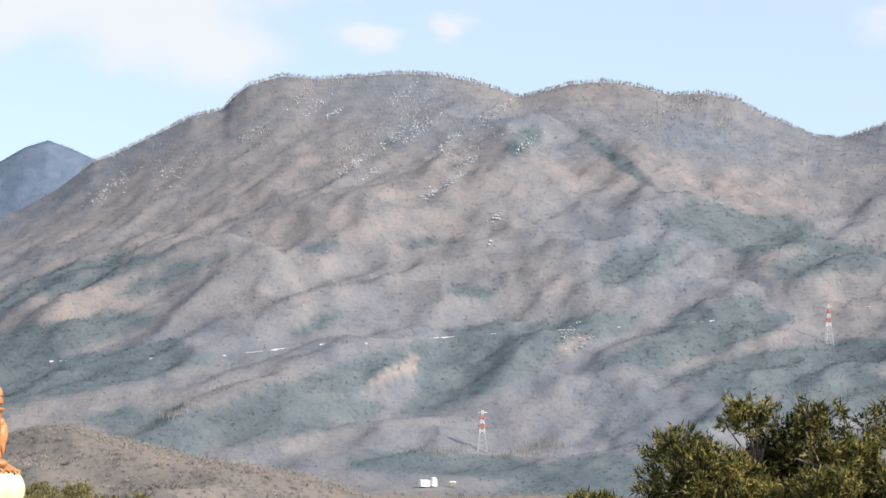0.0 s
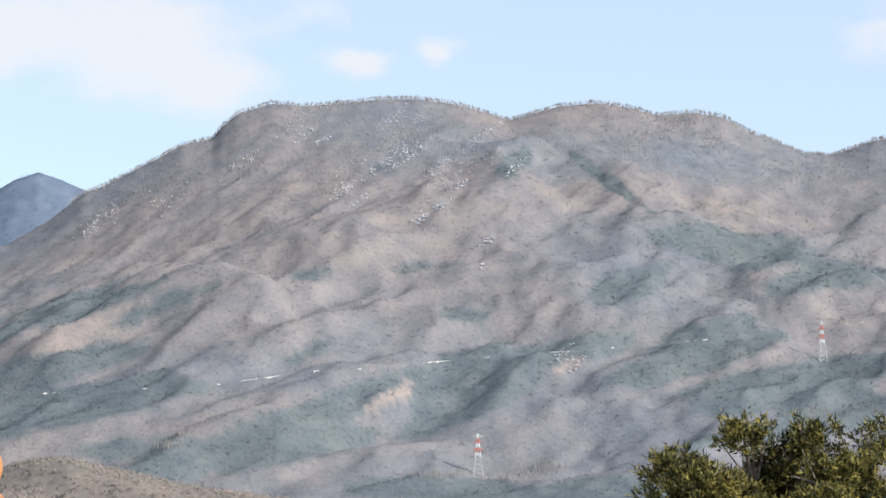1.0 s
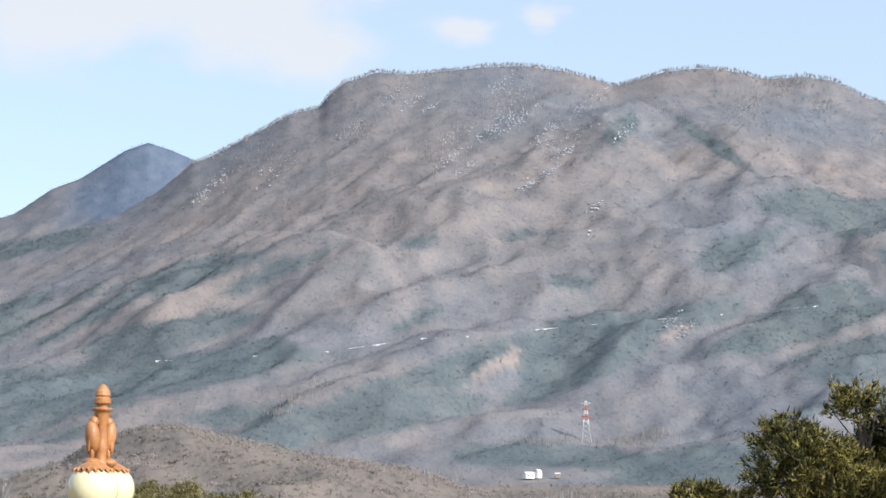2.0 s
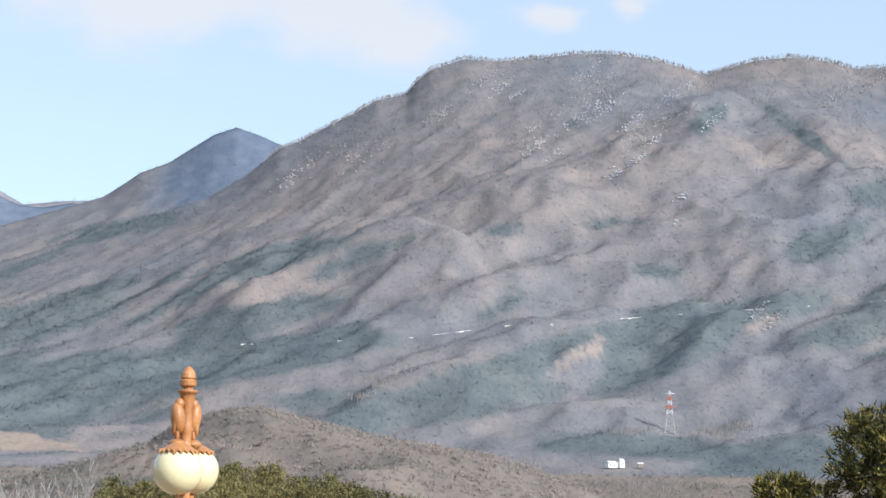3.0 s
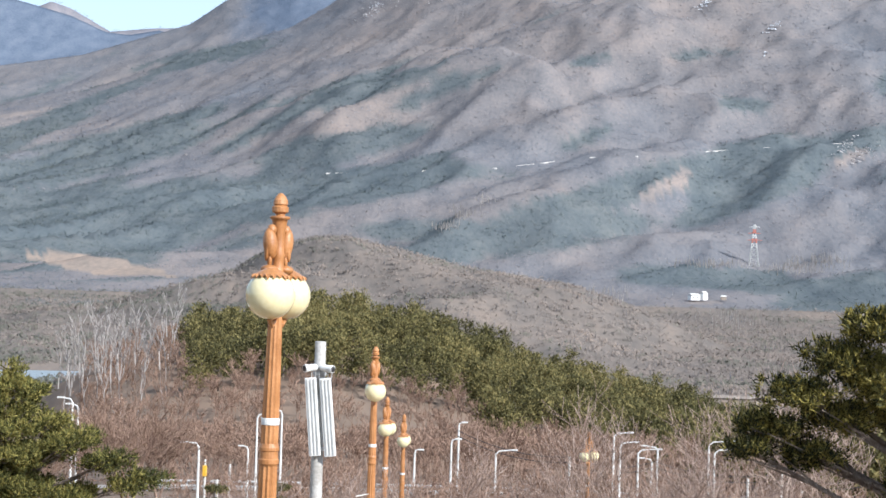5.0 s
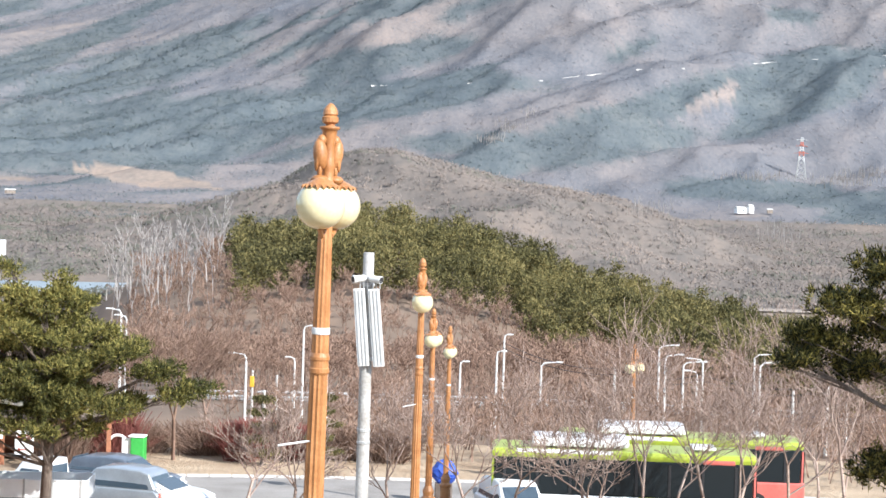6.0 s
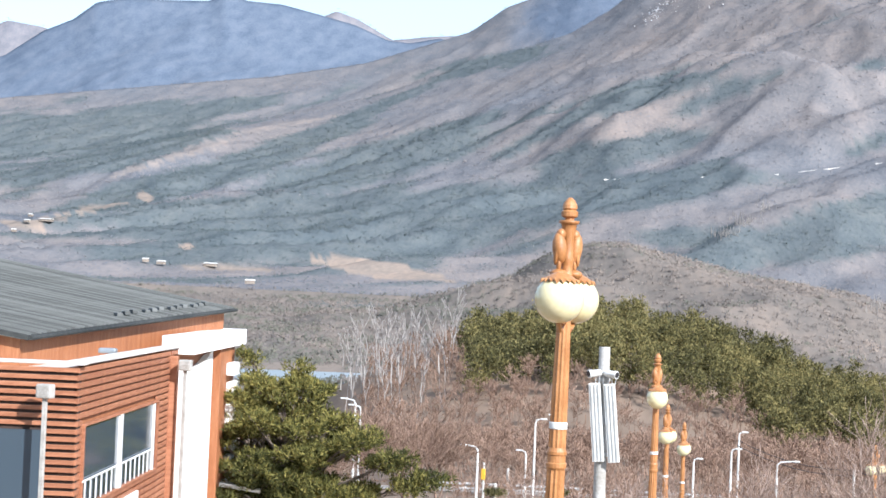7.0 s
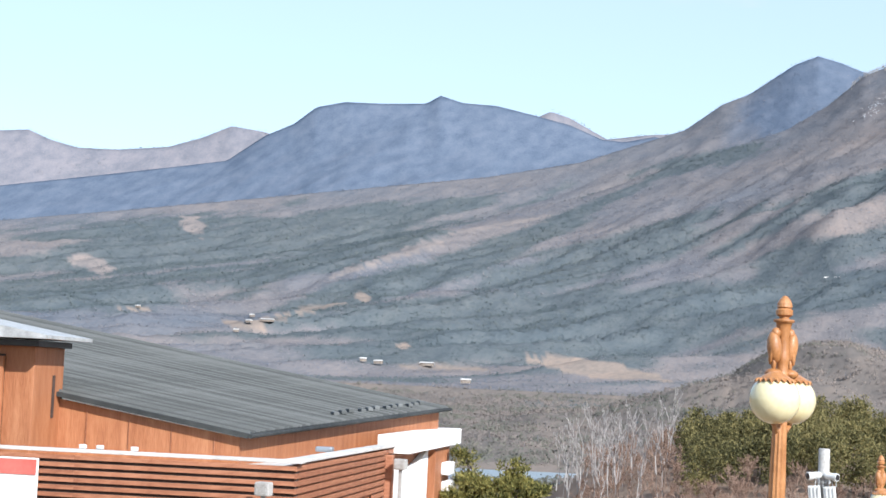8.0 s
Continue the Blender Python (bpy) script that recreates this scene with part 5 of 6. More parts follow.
for i, (z, h, w) in enumerate(((9.25, 0.42, 1.4), (8.65, 0.36, 1.5), (7.75, 0.75, 1.2), (6.7, 0.3, 1.2), (6.35, 0.14, 1.0))):
    bpart("sign_block", (0.3, w, h), (0.5, 20.6 + 0.2 * (i % 2), z), M["white_wall"], 0.06, label="white raised sign block")
bpart("side_screen", (0.12, 0.8, 1.5), (0.7, 22.2, 7.0), M["louver"], 0.02)
bpart("awning", (1.6, 2.6, 0.14), (0.9, 20.8, 5.45), M["white_wall"], 0.03, label="white awning over an entrance", turn=Matrix.Rotation(0.12, 4, "Y"))
bpart("downpipe", (0.1, 0.1, 3.2), (0.2, 16.0, 4.6), M["white_metal"], 0.02)
# front elevation: dark window low down
bpart("window", (6.5, 0.08, 1.9), (-3.98, 0.02, 7.8), M["window"], label="dark ground-floor window")
bpart("wall_sign", (1.4, 0.06, 1.3), (-6.5, -0.06, 9.35), M["white_wall"], 0.01, label="white sign board with a red top band")
bpart("sign_band", (1.34, 0.02, 0.34), (-6.5, -0.105, 9.8), M["coral"], 0, label="red band of the sign")
# upper storey under the roof
za, zb = 10.62, 11.18
bm = bmesh.new()
A, B = Vector((-2.0, 2.75, za - 0.05)), Vector((-0.1, 22.0, zb - 0.05))
def wall_quad(bm, p, q, zp, zq, low):
    v = [bm.verts.new((p[0], p[1], low)), bm.verts.new((q[0], q[1], low)), bm.verts.new((q[0], q[1], zq)), bm.verts.new((p[0], p[1], zp))]
    bm.faces.new(v)
wall_quad(bm, A, B, A.z, B.z, PAR - 0.4)
part("upper_wall", bm, M["timber_wall"], building)
bm = bmesh.new()
wall_quad(bm, (-20, 2.75), A, A.z + 0.16 * 18, A.z, PAR - 0.4)
part("upper_wall", bm, M["timber_wall"], building)
for i in range(17):
    x = -2.6 - i * 1.05
    bpart("panel_joint", (0.012, 0.02, 0.3 + 0.165 * (-2.2 - x)), (x, 2.73, PAR + 0.02 + 0.5 * (0.25 + 0.16 * (-2.2 - x))), M["louver"])
SL = 0.165
bm = bmesh.new()
def roof_pt(x, k, lift=0.0):
    """x metres up-slope from the eave, k along the eave."""
    ex, ey, ez = -1.75 + 1.95 * k, 2.5 + 19.9 * k, za + (zb - za) * k
    return Vector((ex - x, ey, ez + SL * x + lift))
top = [[bm.verts.new(roof_pt(x, k, 0.05)) for k in (0, 1)] for x in (0, 9, 19)]
low = [[bm.verts.new(roof_pt(x, k, -0.06)) for k in (0, 1)] for x in (0, 9, 19)]
for i in range(2):
    bm.faces.new((top[i][0], top[i][1], top[i + 1][1], top[i + 1][0]))
    bm.faces.new((top[i][0], top[i + 1][0], low[i + 1][0], low[i][0]))
bm.faces.new((top[0][0], low[0][0], low[0][1], top[0][1]))
roof = part("roof", bm, M["roof"], building, "grey standing-seam metal roof")
seg = roof_pt(19, 0) - roof_pt(0, 0)
seam_mesh = None
for i in range(58):
    k = (i + 0.5) / 58
    if seam_mesh is None:
        o = part("seam", bm_box((seg.length, 0.05, 0.07), (-seg.length / 2, 0, 0)), M["seam"], roof)
        seam_mesh = o.data
    else:
        o = new("seam", seam_mesh)
        o.parent = roof
    o.matrix_basis = Matrix.Translation(roof_pt(0.0, k, 0.07)) @ Matrix.Rotation(math.atan(SL), 4, "Y")
for i in range(12):
    k = 0.42 + 0.045 * i
    part("snow_guard", bm_box((0.16, 0.5, 0.12), roof_pt(0.5 + 0.05 * (i % 3), k, 0.13), 0.03, Matrix.Rotation(0.4, 4, "Z")), M["seam"], roof)
edge = roof_pt(0, 1) - roof_pt(0, 0)
part("gutter", bm_tube([roof_pt(-0.06, 0, 0.0), roof_pt(-0.06, 1, 0.0)], [0.05, 0.05], 8), M["roof"], building)
# stair tower with slatted front
bpart("tower", (5.6, 1.9, 2.6), (-9.25, 1.95, PAR + 1.0), M["timber_wall"], 0.02)
bpart("slat_backing", (4.7, 0.03, 2.1), (-9.5, 0.985, PAR + 1.05), M["dark_gap"])
for i in range(13):
    bpart("slat", (0.2, 0.12, 2.1), (-7.25 - i * 0.36, 0.93, PAR + 1.0), M["timber_wall"], 0.01)
bm = bmesh.new()
outline = ((-12.6, 2.47), (-5.85, 2.47), (-5.85, 2.55), (-12.6, 2.55 + 6.75 * 0.17))
wedge = [[bm.verts.new((x, y, PAR + z)) for x, z in outline] for y in (0.1, 3.1)]
bm.faces.new(wedge[0])
bm.faces.new(wedge[1][::-1])
for i in range(4):
    bm.faces.new((wedge[0][i], wedge[1][i], wedge[1][(i + 1) % 4], wedge[0][(i + 1) % 4]))
bmesh.ops.recalc_face_normals(bm, faces=bm.faces)
part("tower_roof", bm, M["galv"], building, "pale sloping metal roof of the tower")
bpart("tower_soffit", (6.2, 2.2, 0.14), (-9.35, 1.75, PAR + 2.36), M["black"], 0.02)
bpart("slot", (0.03, 0.13, 1.0), (-6.44, 2.25, PAR + 1.15), M["dark_gap"])
for x in (-3.2, -4.0, -4.4):
    bpart("roof_lamp", (0.16, 0.12, 0.1), (x - 0.6, 0.5, PAR + 0.1), M["white_metal"], 0.03)
bpart("parcel", (0.45, 0.3, 0.14), (-0.75, 6.5, PAR + 0.06), M["silver_car"], 0.05, label="bluish bundle on the parapet")
# floodlights on posts before the walls
for x, y, h in ((-0.55, -0.55, 9.62), (0.5, 10.9, 9.75)):
    p = BX @ Vector((x, y, 0))
    base = place(math.degrees(math.atan2(-p.x, p.y)), math.hypot(p.x, p.y))
    th = thing("floodlight_post", Matrix.Translation(base), "grey floodlight box on a slim post", "lamp")
    part("post", bm_box((0.09, 0.09, h - base.z), (0, 0, (h - base.z) / 2), 0.01), M["weathered"], th)
    part("housing", bm_box((0.34, 0.26, 0.3), (0, 0, h - base.z), 0.04), M["weathered"], th)

# timber boards, piece by piece
board_meshes = {}


def board(length, at, along_y):
    key = (round(length, 2), along_y)
    if key not in board_meshes:
        size = (0.06, length, 0.115) if along_y else (length, 0.06, 0.095)
        o = part("board", bm_box(size, (0, 0, 0), 0.008), M["louver"], building)
        board_meshes[key] = o.data
    else:
        o = new("board", board_meshes[key])
        o.parent = building
    o.location = at


for i in range(19):
    z = PAR - 0.13 - i * 0.165
    if z > 8.76:
        for j in range(3):
            board(5.0, (-2.5 - j * 5.003, 0.03, z), False)
    else:
        board(0.72, (-0.36, 0.03, z), False)
        board(5.0, (-9.75, 0.03, z), False)
for i in range(40):
    z = PAR - 0.13 - i * 0.165
    if z > 8.93:
        board(11.2, (0.0, 5.6, z), True)
        if z > 9.75:
            board(7.0, (0.0, 14.9, z), True)
    elif z > 6.98:
        board(0.5, (0.0, 0.27, z), True)
        board(1.8, (0.0, 10.3, z), True)
    else:
        board(11.2, (0.0, 5.6, z), True)

# ---- plaza and road ----
def patch(name, a0, a1, r0, r1, mat, label, cat, lift=0.02, na=30, nr=14):
    """A strip of ground that follows the land."""
    az, r = np.meshgrid(np.linspace(a0, a1, na), np.linspace(r0, r1, nr), indexing="ij")
    v = world_xyz(az.ravel(), r.ravel(), land(az.ravel(), r.ravel()) + lift)
    i = np.arange(na * nr).reshape(na, nr)
    f = np.stack([i[:-1, :-1], i[:-1, 1:], i[1:, 1:], i[1:, :-1]], -1).reshape(-1, 4)
    return tagged(big_mesh(name, v, f, mat), label, cat, kind="structure")


patch("car_park", -14, 24, 58, 77, M["asphalt"], "worn grey asphalt of a car park", "car park", 0.03, 60, 20)
patch("verge", -14, 24, 77.2, 96, M["earth"], "dry straw-coloured verge behind the car park", "verge", 0.05, 60, 14)
patch("slope", -26, 34, 4, 57.8, M["earth"], "dry grass bank below the viewpoint", "bank", 0.04, 60, 40)
patch("road", -14, 16, 126, 131, M["asphalt"], "two-lane asphalt road along the knoll", "road", 0.06, 60, 4)
# kerb stones
kerb = None
for i in range(46):
    a = -10 + i * 0.74
    p = place(a, 77.1)
    if kerb is None:
        kerb = part("kerb", bm_box((0.96, 0.18, 0.16), (0, 0, 0.06), 0.02), M["concrete"])
        tagged(kerb, "pale concrete kerb stone at the car park edge", "kerb", "kerb stones", "")
        o = kerb
    else:
        o = copy_thing(kerb, Matrix())
    o.matrix_basis = Matrix.Translation(p) @ Matrix.Rotation(radians(a), 4, "Z")
# guard rail along the road
rail = thing("guard_rail", Matrix(), "pale steel guard rail along the road", "guard rail")
pts_r = [place(a, 124.5, 0.75) for a in np.linspace(-12, 13, 40)]
for dz in (0, -0.35):
    part("beam", bm_tube([p + Vector((0, 0, dz)) for p in pts_r], [0.1] * len(pts_r), 6), M["galv"], rail)
for p in pts_r[::2]:
    part("post", bm_box((0.1, 0.1, 1.0), p + Vector((0, 0.1, -0.4))), M["galv"], rail)

# ---- vehicles ----
def bm_profile(outline, half, taper=None):
    """A body from a side outline (x, z), with half widths; taper narrows the top."""
    bm = bmesh.new()
    zs = [z for _, z in outline]
    z0, z1 = min(zs), max(zs)
    sides = []
    for s in (-1, 1):
        sides.append([bm.verts.new((x, s * (half - (taper or 0) * max(0.0, (z - z0) / (z1 - z0) - 0.45)), z)) for x, z in outline])
    k = len(outline)
    bm.faces.new(sides[0])
    bm.faces.new(sides[1][::-1])
    for i in range(k):
        bm.faces.new((sides[0][i], sides[1][i], sides[1][(i + 1) % k], sides[0][(i + 1) % k]))
    bmesh.ops.recalc_face_normals(bm, faces=bm.faces)
    edges = [e for e in bm.edges]
    bmesh.ops.bevel(bm, geom=edges, offset=0.07, segments=3, affect="EDGES", profile=0.5)
    return bm


def wheel(th, x, y, r=0.34, w=0.22):
    rot = Matrix.Rotation(math.pi / 2, 3, "X")
    t = part("tyre", bm_lathe([(r * 0.6, -w / 2), (r * 0.95, -w / 2), (r, -w / 3), (r, w / 3), (r * 0.95, w / 2), (r * 0.6, w / 2)], 20, at=(x, y, r), axis=rot), M["black"], th)
    part("rim", bm_lathe([(r * 0.58, -w / 2 - 0.01), (r * 0.58, w / 2 + 0.01)], 12, at=(x, y, r), axis=rot), M["galv"], t)


def car(name, az, r, turn, paint, label, tall=1.68, length=4.6, pickup=False):
    th = thing(name, Matrix.Translation(place(az, r, 0.04)) @ Matrix.Rotation(radians(turn), 4, "Z"), label, "car")
    L, h = length / 2, tall
    part("body", bm_profile([(-L + 0.12, 0.3), (-L, 0.5), (-L + 0.02, 0.9), (-L + 0.2, 1.04), (L - 1.3, 1.04), (L - 0.5, 0.95), (L - 0.12, 0.82), (L, 0.6), (L - 0.1, 0.3)], 0.9), paint, th, smooth=True)
    if pickup:
        cab = [(-0.3, 1.0), (-0.25, h), (0.75, h), (1.35, 1.0)]
    else:
        cab = [(-L + 0.15, 1.0), (-L + 0.5, h - 0.12), (-L + 0.9, h - 0.01), (-0.4, h + 0.03), (0.35, h - 0.03), (1.2, 1.0)]
    cabin = part("cabin", bm_profile(cab, 0.84, 0.25), paint, th, smooth=True)
    mid = (cab[0][0] + cab[-1][0]) / 2
    for s in (-1, 1):
        bm = bmesh.new()
        g = [(cab[0][0] + 0.28, 1.08), (cab[1][0] + 0.22, h - 0.17), (cab[-2][0] - 0.05, h - 0.17), (cab[-1][0] - 0.33, 1.08)]
        v = [bm.verts.new((x, s * (0.835 - (0.11 if z > 1.3 else -0.005)), z)) for x, z in g]
        bm.faces.new(v if s < 0 else v[::-1])
        ret = bmesh.ops.extrude_face_region(bm, geom=bm.faces[:])
        for q in ret["geom"]:
            if isinstance(q, bmesh.types.BMVert):
                q.co.y -= s * 0.02
        part("side_window", bm, M["window"], cabin)
    bpartless = bm_box((0.03, 1.25, 0.42), (cab[0][0] + (0.2 if not pickup else -0.0), 0, 1.32), 0.01, Matrix.Rotation(0.35 if not pickup else 0.05, 4, "Y"))
    part("rear_window", bpartless, M["window"], cabin)
    ws = part("windscreen", bm_box((0.03, 1.3, 0.72), ((cab[-1][0] + cab[-2][0]) / 2 + 0.02, 0, (h + 1.0) / 2), 0.01, Matrix.Rotation(-math.atan2(cab[-1][0] - cab[-2][0], h - 1.0), 4, "Y")), M["window"], cabin)
    for s in (-1, 1):
        part("tail_light", bm_box((0.06, 0.2, 0.2), (-L, s * 0.72, 0.88), 0.02), M["coral"], th)
        part("head_light", bm_box((0.1, 0.3, 0.14), (L - 0.06, s * 0.66, 0.76), 0.03), M["white_metal"], th)
        part("mirror", bm_box((0.12, 0.16, 0.12), (0.75, s * 0.98, 1.08), 0.03), paint, th)
        for x in (-L + 0.85, L - 0.9):
            wheel(th, x, s * 0.8)
    part("bumper", bm_box((0.16, 1.7, 0.2), (-L, 0, 0.5), 0.04), M["black"], th)
    return th


car("white_suv", 1.75, 64.0, -70, M["white_car"], "white sport utility car parked behind leafless trees", 1.8)
car("silver_suv", 14.9, 66.5, 166, M["silver_car"], "silver sport utility car parked in the car park", 1.75, 4.7)
car("dark_car", 14.6, 70.5, -14, M["grey_car"], "dark blue-grey car parked in the second row", 1.6, 4.7)
car("white_pickup", 16.9, 68.5, 160, M["white_car"], "white pickup cab parked beside a silver car", 1.75, 4.8, True)
car("white_sedan", 13.6, 66.0, -18, M["white_car"], "low white saloon car parked in the row", 1.38, 4.4)
# truck bed
tk = thing("box_truck", Matrix.Translation(place(17.6, 60.5, 0.02)) @ Matrix.Rotation(radians(8), 4, "Z"), "small truck with a white drop-side bed", "truck")
for z, nm in ((1.32, "bed_side"),):
    for s in (-1, 1):
        b = part(nm, bm_box((4.2, 0.06, 0.62), (0, s * 0.85, z), 0.015), M["white_car"], tk)
        for i in range(5):
            part("stake", bm_box((0.07, 0.05, 0.66), (-1.9 + i * 0.95, s * 0.885, z), 0.01), M["galv"], b)
part("tailboard", bm_box((0.06, 1.7, 0.62), (2.1, 0, 1.32), 0.015), M["white_car"], tk)
part("bed_floor", bm_box((4.2, 1.7, 0.12), (0, 0, 0.98), 0.02), M["galv"], tk)
part("chassis", bm_box((5.6, 0.9, 0.25), (-0.6, 0, 0.68), 0.03), M["black"], tk)
cb = part("cab", bm_profile([(-3.6, 0.45), (-3.6, 1.2), (-3.35, 1.95), (-2.2, 1.95), (-2.15, 0.45)], 0.85), M["white_car"], tk)
part("windscreen", bm_box((0.04, 1.4, 0.7), (-3.5, 0, 1.58), 0.01, Matrix.Rotation(0.3, 4, "Y")), M["window"], cb)
for x in (-2.9, 1.1):
    for s in (-1, 1):
        wheel(tk, x, s * 0.72, 0.33)


def bus(az, r, turn, label):
    th = thing("city_bus", Matrix.Translation(place(az, r, 0.04)) @ Matrix.Rotation(radians(turn), 4, "Z"), label, "bus", "city buses")
    L, W, H = 4.9, 1.2, 3.05
    part("lower_body", bm_box((2 * L, 2 * W, 1.0), (0, 0, 0.85), 0.08), M["white_car"], th, "white lower body with lime patch")
    part("side_patch", bm_box((1.7, 2 * W + 0.02, 0.96), (1.4, 0, 0.86), 0.05), M["lime"], th, "lime-green side patch")
    part("front_panel", bm_box((2.3, 2 * W + 0.024, 1.02), (L - 1.1, 0, 0.87), 0.09), M["coral"], th, "coral front panel")
    gl = part("window_band", bm_box((2 * L - 0.08, 2 * W - 0.04, 1.36), (0, 0, 2.02), 0.06), M["bus_glass"], th)
    for i in range(8):
        for s in (-1, 1):
            part("window_post", bm_box((0.1, 0.03, 1.2), (-L + 0.5 + i * 1.22, s * (W - 0.012), 1.98), 0.005), M["black"], gl)
    for s in (-1, 1):
        part("corner_post", bm_box((0.2, 0.2, 1.4), (L - 0.12, s * (W - 0.12), 1.98), 0.06), M["coral"], th)
        part("corner_post", bm_box((0.2, 0.2, 1.4), (-L + 0.12, s * (W - 0.12), 1.98), 0.06), M["lime"], th)
    part("roof", bm_box((2 * L, 2 * W, 0.36), (0, 0, 2.84), 0.15), M["lime"], th, "lime-green roof edge")
    part("roof_front", bm_box((1.2, 2 * W + 0.02, 0.2), (L - 1.4, 0, 2.74), 0.06), M["coral"], th)
    part("roof_stripe", bm_box((3.6, 2 * W + 0.02, 0.16), (-2.2, 0, 2.93), 0.06), M["white_car"], th)
    part("roof_unit", bm_box((3.6, 1.9, 0.34), (-1.6, 0, 3.26), 0.12), M["white_car"], th, "white roof air-conditioning unit")
    part("roof_hatch", bm_box((0.9, 1.1, 0.12), (3.0, 0, 3.14), 0.05), M["white_car"], th)
    part("windscreen", bm_box((0.05, 2.1, 1.5), (L + 0.01, 0, 1.95), 0.02), M["bus_glass"], th)
    part("route_sign", bm_box((0.05, 1.2, 0.2), (L + 0.03, 0, 2.62), 0.01), M["black"], th)
    part("notice", bm_box((0.03, 0.7, 0.5), (L + 0.03, 0.3, 1.05), 0.01), M["white_wall"], th, "white notice on the front")
    for x in (-2.6, 3.0):
        for s in (-1, 1):
            wheel(th, x, s * 1.08, 0.48, 0.28)
    return th


bus(-1.75, 65.5, 2, "lime, white and coral city bus parked behind cherry trees")
bus(-3.6, 71.5, 2, "second lime and coral city bus parked alongside")


# ---- small things beside the car park ----
def sign_post(az, r, w, h, z, label, arrow=True):
    th = thing("sign_board", Matrix.Translation(place(az, r)), label, "sign")
    part("post", bm_lathe([(0.04, -0.1), (0.04, z + h)], 8), M["galv"], th)
    b = part("board", bm_box((w, 0.05, h), (0, -0.06, z + h / 2), 0.02), M["white_wall"], th)
    if arrow:
        for dx, dz, sx, sz in ((-0.18, 0.25, 0.3, 0.16), (0.2, 0.3, 0.35, 0.05), (0.2, 0.2, 0.35, 0.05), (0.0, -0.28, 0.6, 0.05), (-0.26, -0.28, 0.12, 0.12)):
            part("mark", bm_box((sx * w, 0.012, sz * h), (dx * w, -0.092, z + h / 2 + dz * h)), M["coral"], b)


sign_post(17.75, 70, 0.75, 0.95, 1.75, "white notice board with red marks on a post")
sign_post(18.7, 70, 0.7, 0.5, 2.4, "small white sign on a post", False)
gb = thing("green_bin", Matrix.Translation(place(14.2, 80, 0.05)), "bright green collection box beside the verge", "box")
part("body", bm_box((0.62, 0.6, 1.45), (0.1, 0, 0.75), 0.05), material("green_plastic", [(0.04, 0.30, 0.05), (0.06, 0.38, 0.075)], rough=0.4), gb)
part("door", bm_box((0.45, 0.1, 1.3), (-0.42, -0.1, 0.75), 0.03), M["white_wall"], gb, "pale open door")
part("lid", bm_box((0.72, 0.7, 0.08), (0.05, 0, 1.5), 0.03), M["white_wall"], gb)
ar = thing("small_arch", Matrix.Translation(place(14.8, 82, 0.05)), "low white garden arch on the verge", "arch")
part("arch", bm_tube([(0.45 * math.cos(t), 0, 0.9 + 0.45 * math.sin(t)) for t in np.linspace(0, math.pi, 12)] + [(-0.45, 0, 0)], [0.07] * 13, 8), M["white_wall"], ar)
part("foot", bm_tube([(0.45, 0, 0), (0.45, 0, 0.92)], [0.07, 0.07], 8), M["white_wall"], ar)
bs = thing("blue_tarpaulin", Matrix.Translation(place(4.1, 70.0, 0.02)), "crumpled blue tarpaulin over a stack by the lamp", "tarpaulin")
bm = bm_ellipsoid((0, 0, 1.25), (0.55, 0.3, 0.52), u=16, v=10)
for v in bm.verts:
    v.co += Vector(noise.noise_vector(v.co * 3)) * 0.12
part("cover", bm, material("blue_tarpaulin_cloth", [(0.02, 0.05, 0.3), (0.04, 0.10, 0.45)], scale=6, rough=0.5), bs)
part("stack", bm_box((0.7, 0.4, 0.85), (0, 0, 0.42), 0.05), M["bark"], bs)


def shelter():
    th = thing("garden_shelter", Matrix.Translation(place(17.6, 84, 0.03)) @ Matrix.Rotation(radians(17), 4, "Z"), "low open shelter with a brown hipped roof and timber posts", "shelter")
    bm = bmesh.new()
    base = [(-4, -2.5, 2.35), (4, -2.5, 2.35), (4, 2.5, 2.35), (-4, 2.5, 2.35)]
    ridge = [(-1.8, 0, 3.6), (1.8, 0, 3.6)]
    b = [bm.verts.new(p) for p in base]
    lo = [bm.verts.new((p[0], p[1], p[2] - 0.15)) for p in base]
    r = [bm.verts.new(p) for p in ridge]
    for f in ((b[0], b[1], r[1], r[0]), (b[2], b[3], r[0], r[1]), (b[1], b[2], r[1]), (b[3], b[0], r[0]), tuple(lo[::-1])):
        bm.faces.new(f)
    for i in range(4):
        bm.faces.new((lo[i], lo[(i + 1) % 4], b[(i + 1) % 4], b[i]))
    part("roof", bm, M["bark"], th, "brown shingled roof")
    for x in (-3.6, -1.2, 1.2, 3.6):
        for y in (-2.2, 2.2):
            part("post", bm_box((0.22, 0.22, 2.3), (x, y, 1.1), 0.02), M["louver"], th)
    part("beam", bm_box((7.6, 0.2, 0.25), (0, -2.25, 2.16), 0.02), M["louver"], th)
    part("bench", bm_box((5, 0.5, 0.1), (0, 1.2, 0.45), 0.02), M["louver"], th)
    part("back_wall", bm_box((7.4, 0.12, 1.9), (0, 2.2, 0.95), 0.02), M["louver"], th)


shelter()


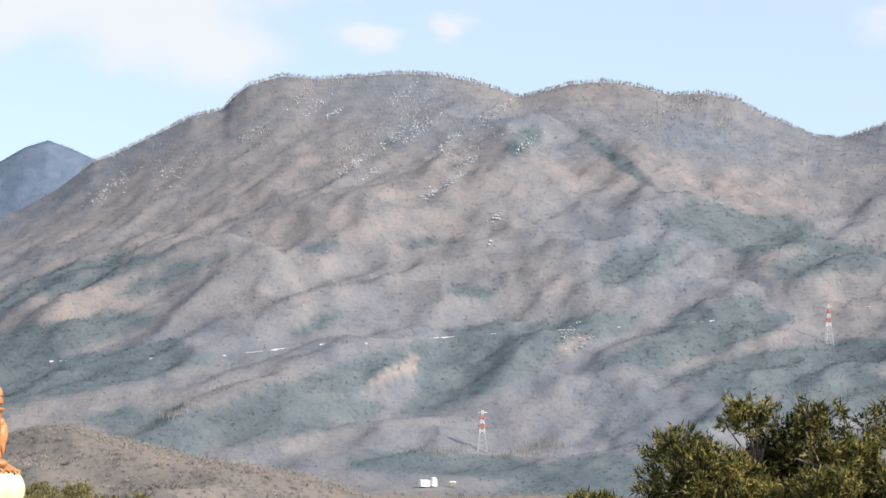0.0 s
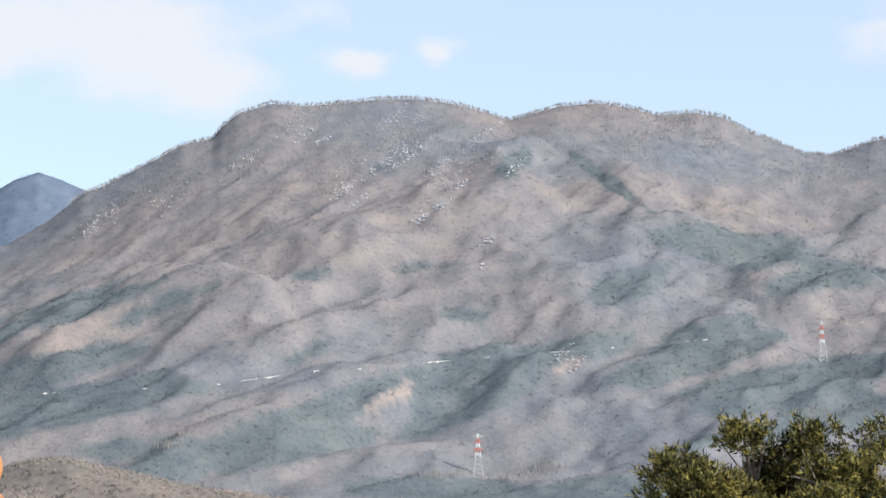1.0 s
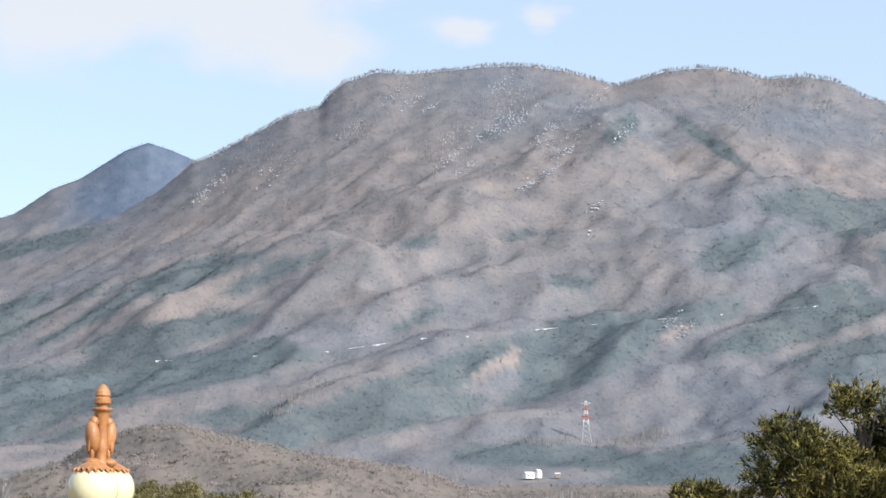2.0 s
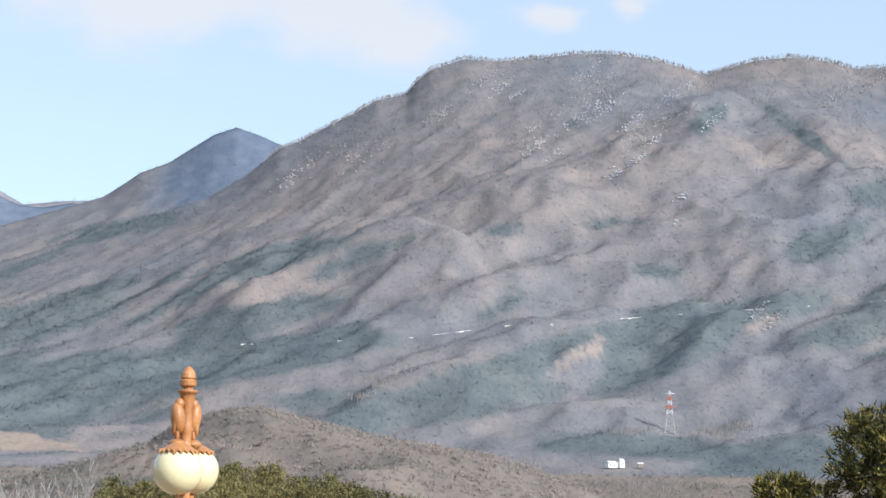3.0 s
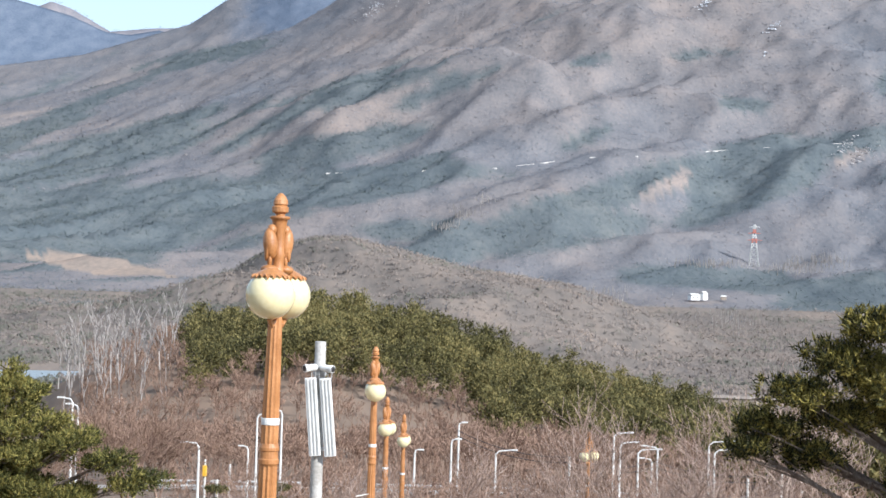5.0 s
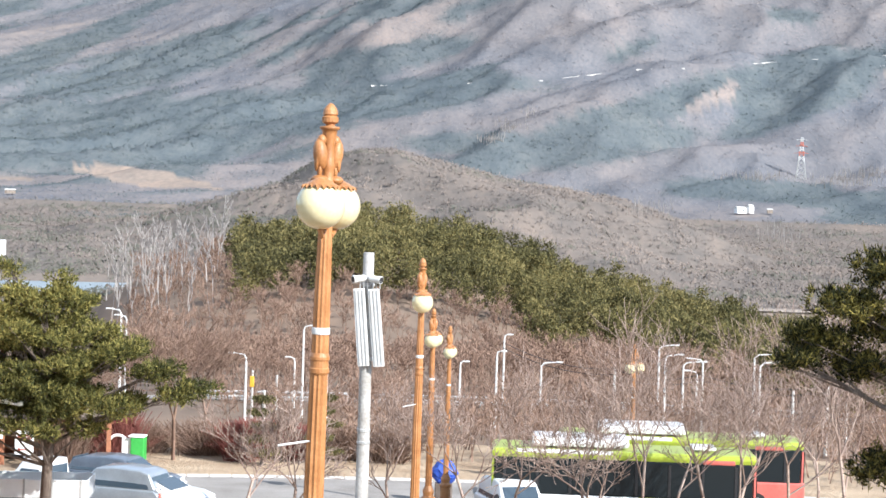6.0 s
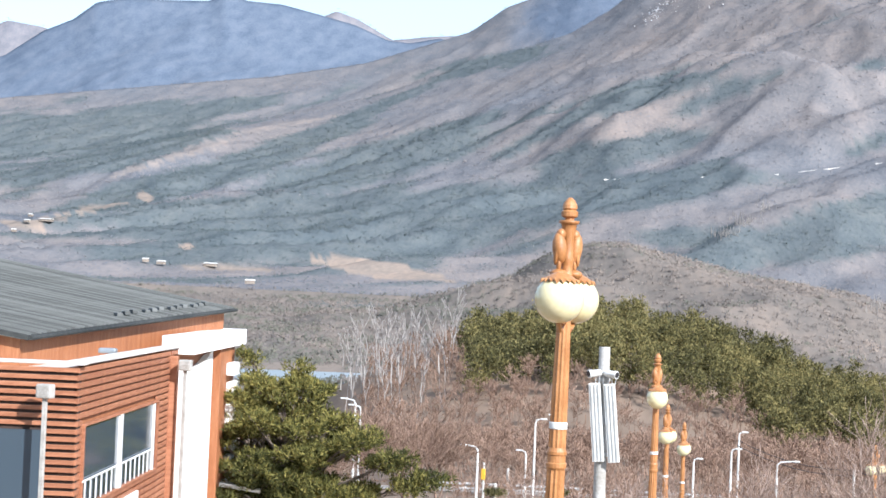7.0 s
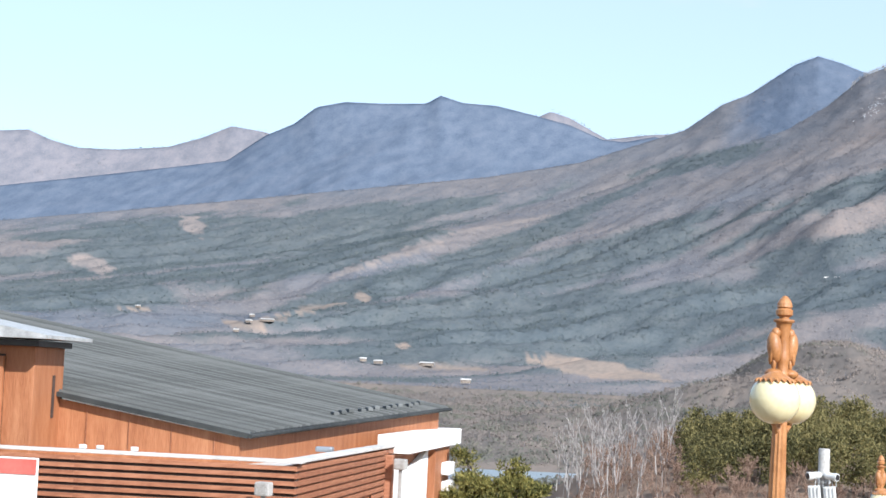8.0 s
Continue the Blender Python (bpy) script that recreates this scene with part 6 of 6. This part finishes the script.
def topiary(az, r, h, seed):
    at = place(az, r)
    th = thing("topiary_pine", Matrix.Translation(at), "clipped ornamental pine with cloud-shaped tiers", "tree", "clipped pines")
    part("trunk", bm_tube([(0, 0, -0.1), (0.12, 0, h * 0.4), (-0.05, 0, h * 0.9)], [0.09, 0.07, 0.03], 6), M["bark"], th)
    g = random.Random(seed)
    tips = []
    gg = np.random.default_rng(seed)
    for i in range(5):
        k = i / 4
        rad = 0.85 * (1 - 0.35 * k)
        c = np.array([(-1) ** i * 0.22 * (1 - 0.6 * k), g.uniform(-0.2, 0.2), h * (0.2 + 0.76 * k)])
        o = gg.normal(size=(150, 3))
        o /= np.linalg.norm(o, axis=1, keepdims=True)
        tips.append(c + o * [rad, rad, 0.15] * gg.random((150, 1)) ** 0.3)
    v, f = needles(np.concatenate(tips), 7, 0.13, 0.025, seed)
    crown = big_mesh("crown", v, f, M["pine_mid"])
    crown.parent = th


topiary(10.15, 82, 3.3, 3)
topiary(8.1, 83, 3.4, 4)


def shrub(az, r, w, h, mat, seed, label, count=900):
    th = thing("shrub", Matrix.Translation(place(az, r)), label, "shrub")
    g = np.random.default_rng(seed)
    n = count
    base = g.normal(size=(n, 3)) * [w * 0.18, w * 0.18, 0.02]
    top = base + np.stack([g.normal(size=n) * w * 0.35, g.normal(size=n) * w * 0.35, h * g.uniform(0.45, 1.0, n)], -1)
    v, f = prism_mesh([(a, b, 0.016, 0.008) for a, b in zip(base, top)], 0.01)
    ob = big_mesh("foliage", v, f, mat)
    ob.parent = th


for i, (a, d, w, h, m) in enumerate(((14.8, 84, 1.8, 2.4, "red_shrub"), (15.4, 85, 1.6, 2.2, "red_shrub"), (10.8, 84, 1.6, 2.0, "red_shrub"), (10.4, 86, 1.5, 2.0, "red_shrub"), (8.9, 85, 1.4, 1.8, "red_shrub"), (14.0, 88, 2.5, 1.6, "twig_brown"), (12.0, 87, 2.5, 1.8, "twig_brown"),
                                     (16.5, 79, 1.6, 2.2, "twig_brown"), (9.6, 88, 2.5, 1.8, "twig_brown"), (7.4, 86, 2.5, 1.8, "twig_brown"), (6.0, 85, 2.5, 1.8, "twig_brown"))):
    shrub(a, d, w, h, M[m], 60 + i, "red-twigged shrub on the dry verge" if m == "red_shrub" else "brown leafless shrub on the dry verge")
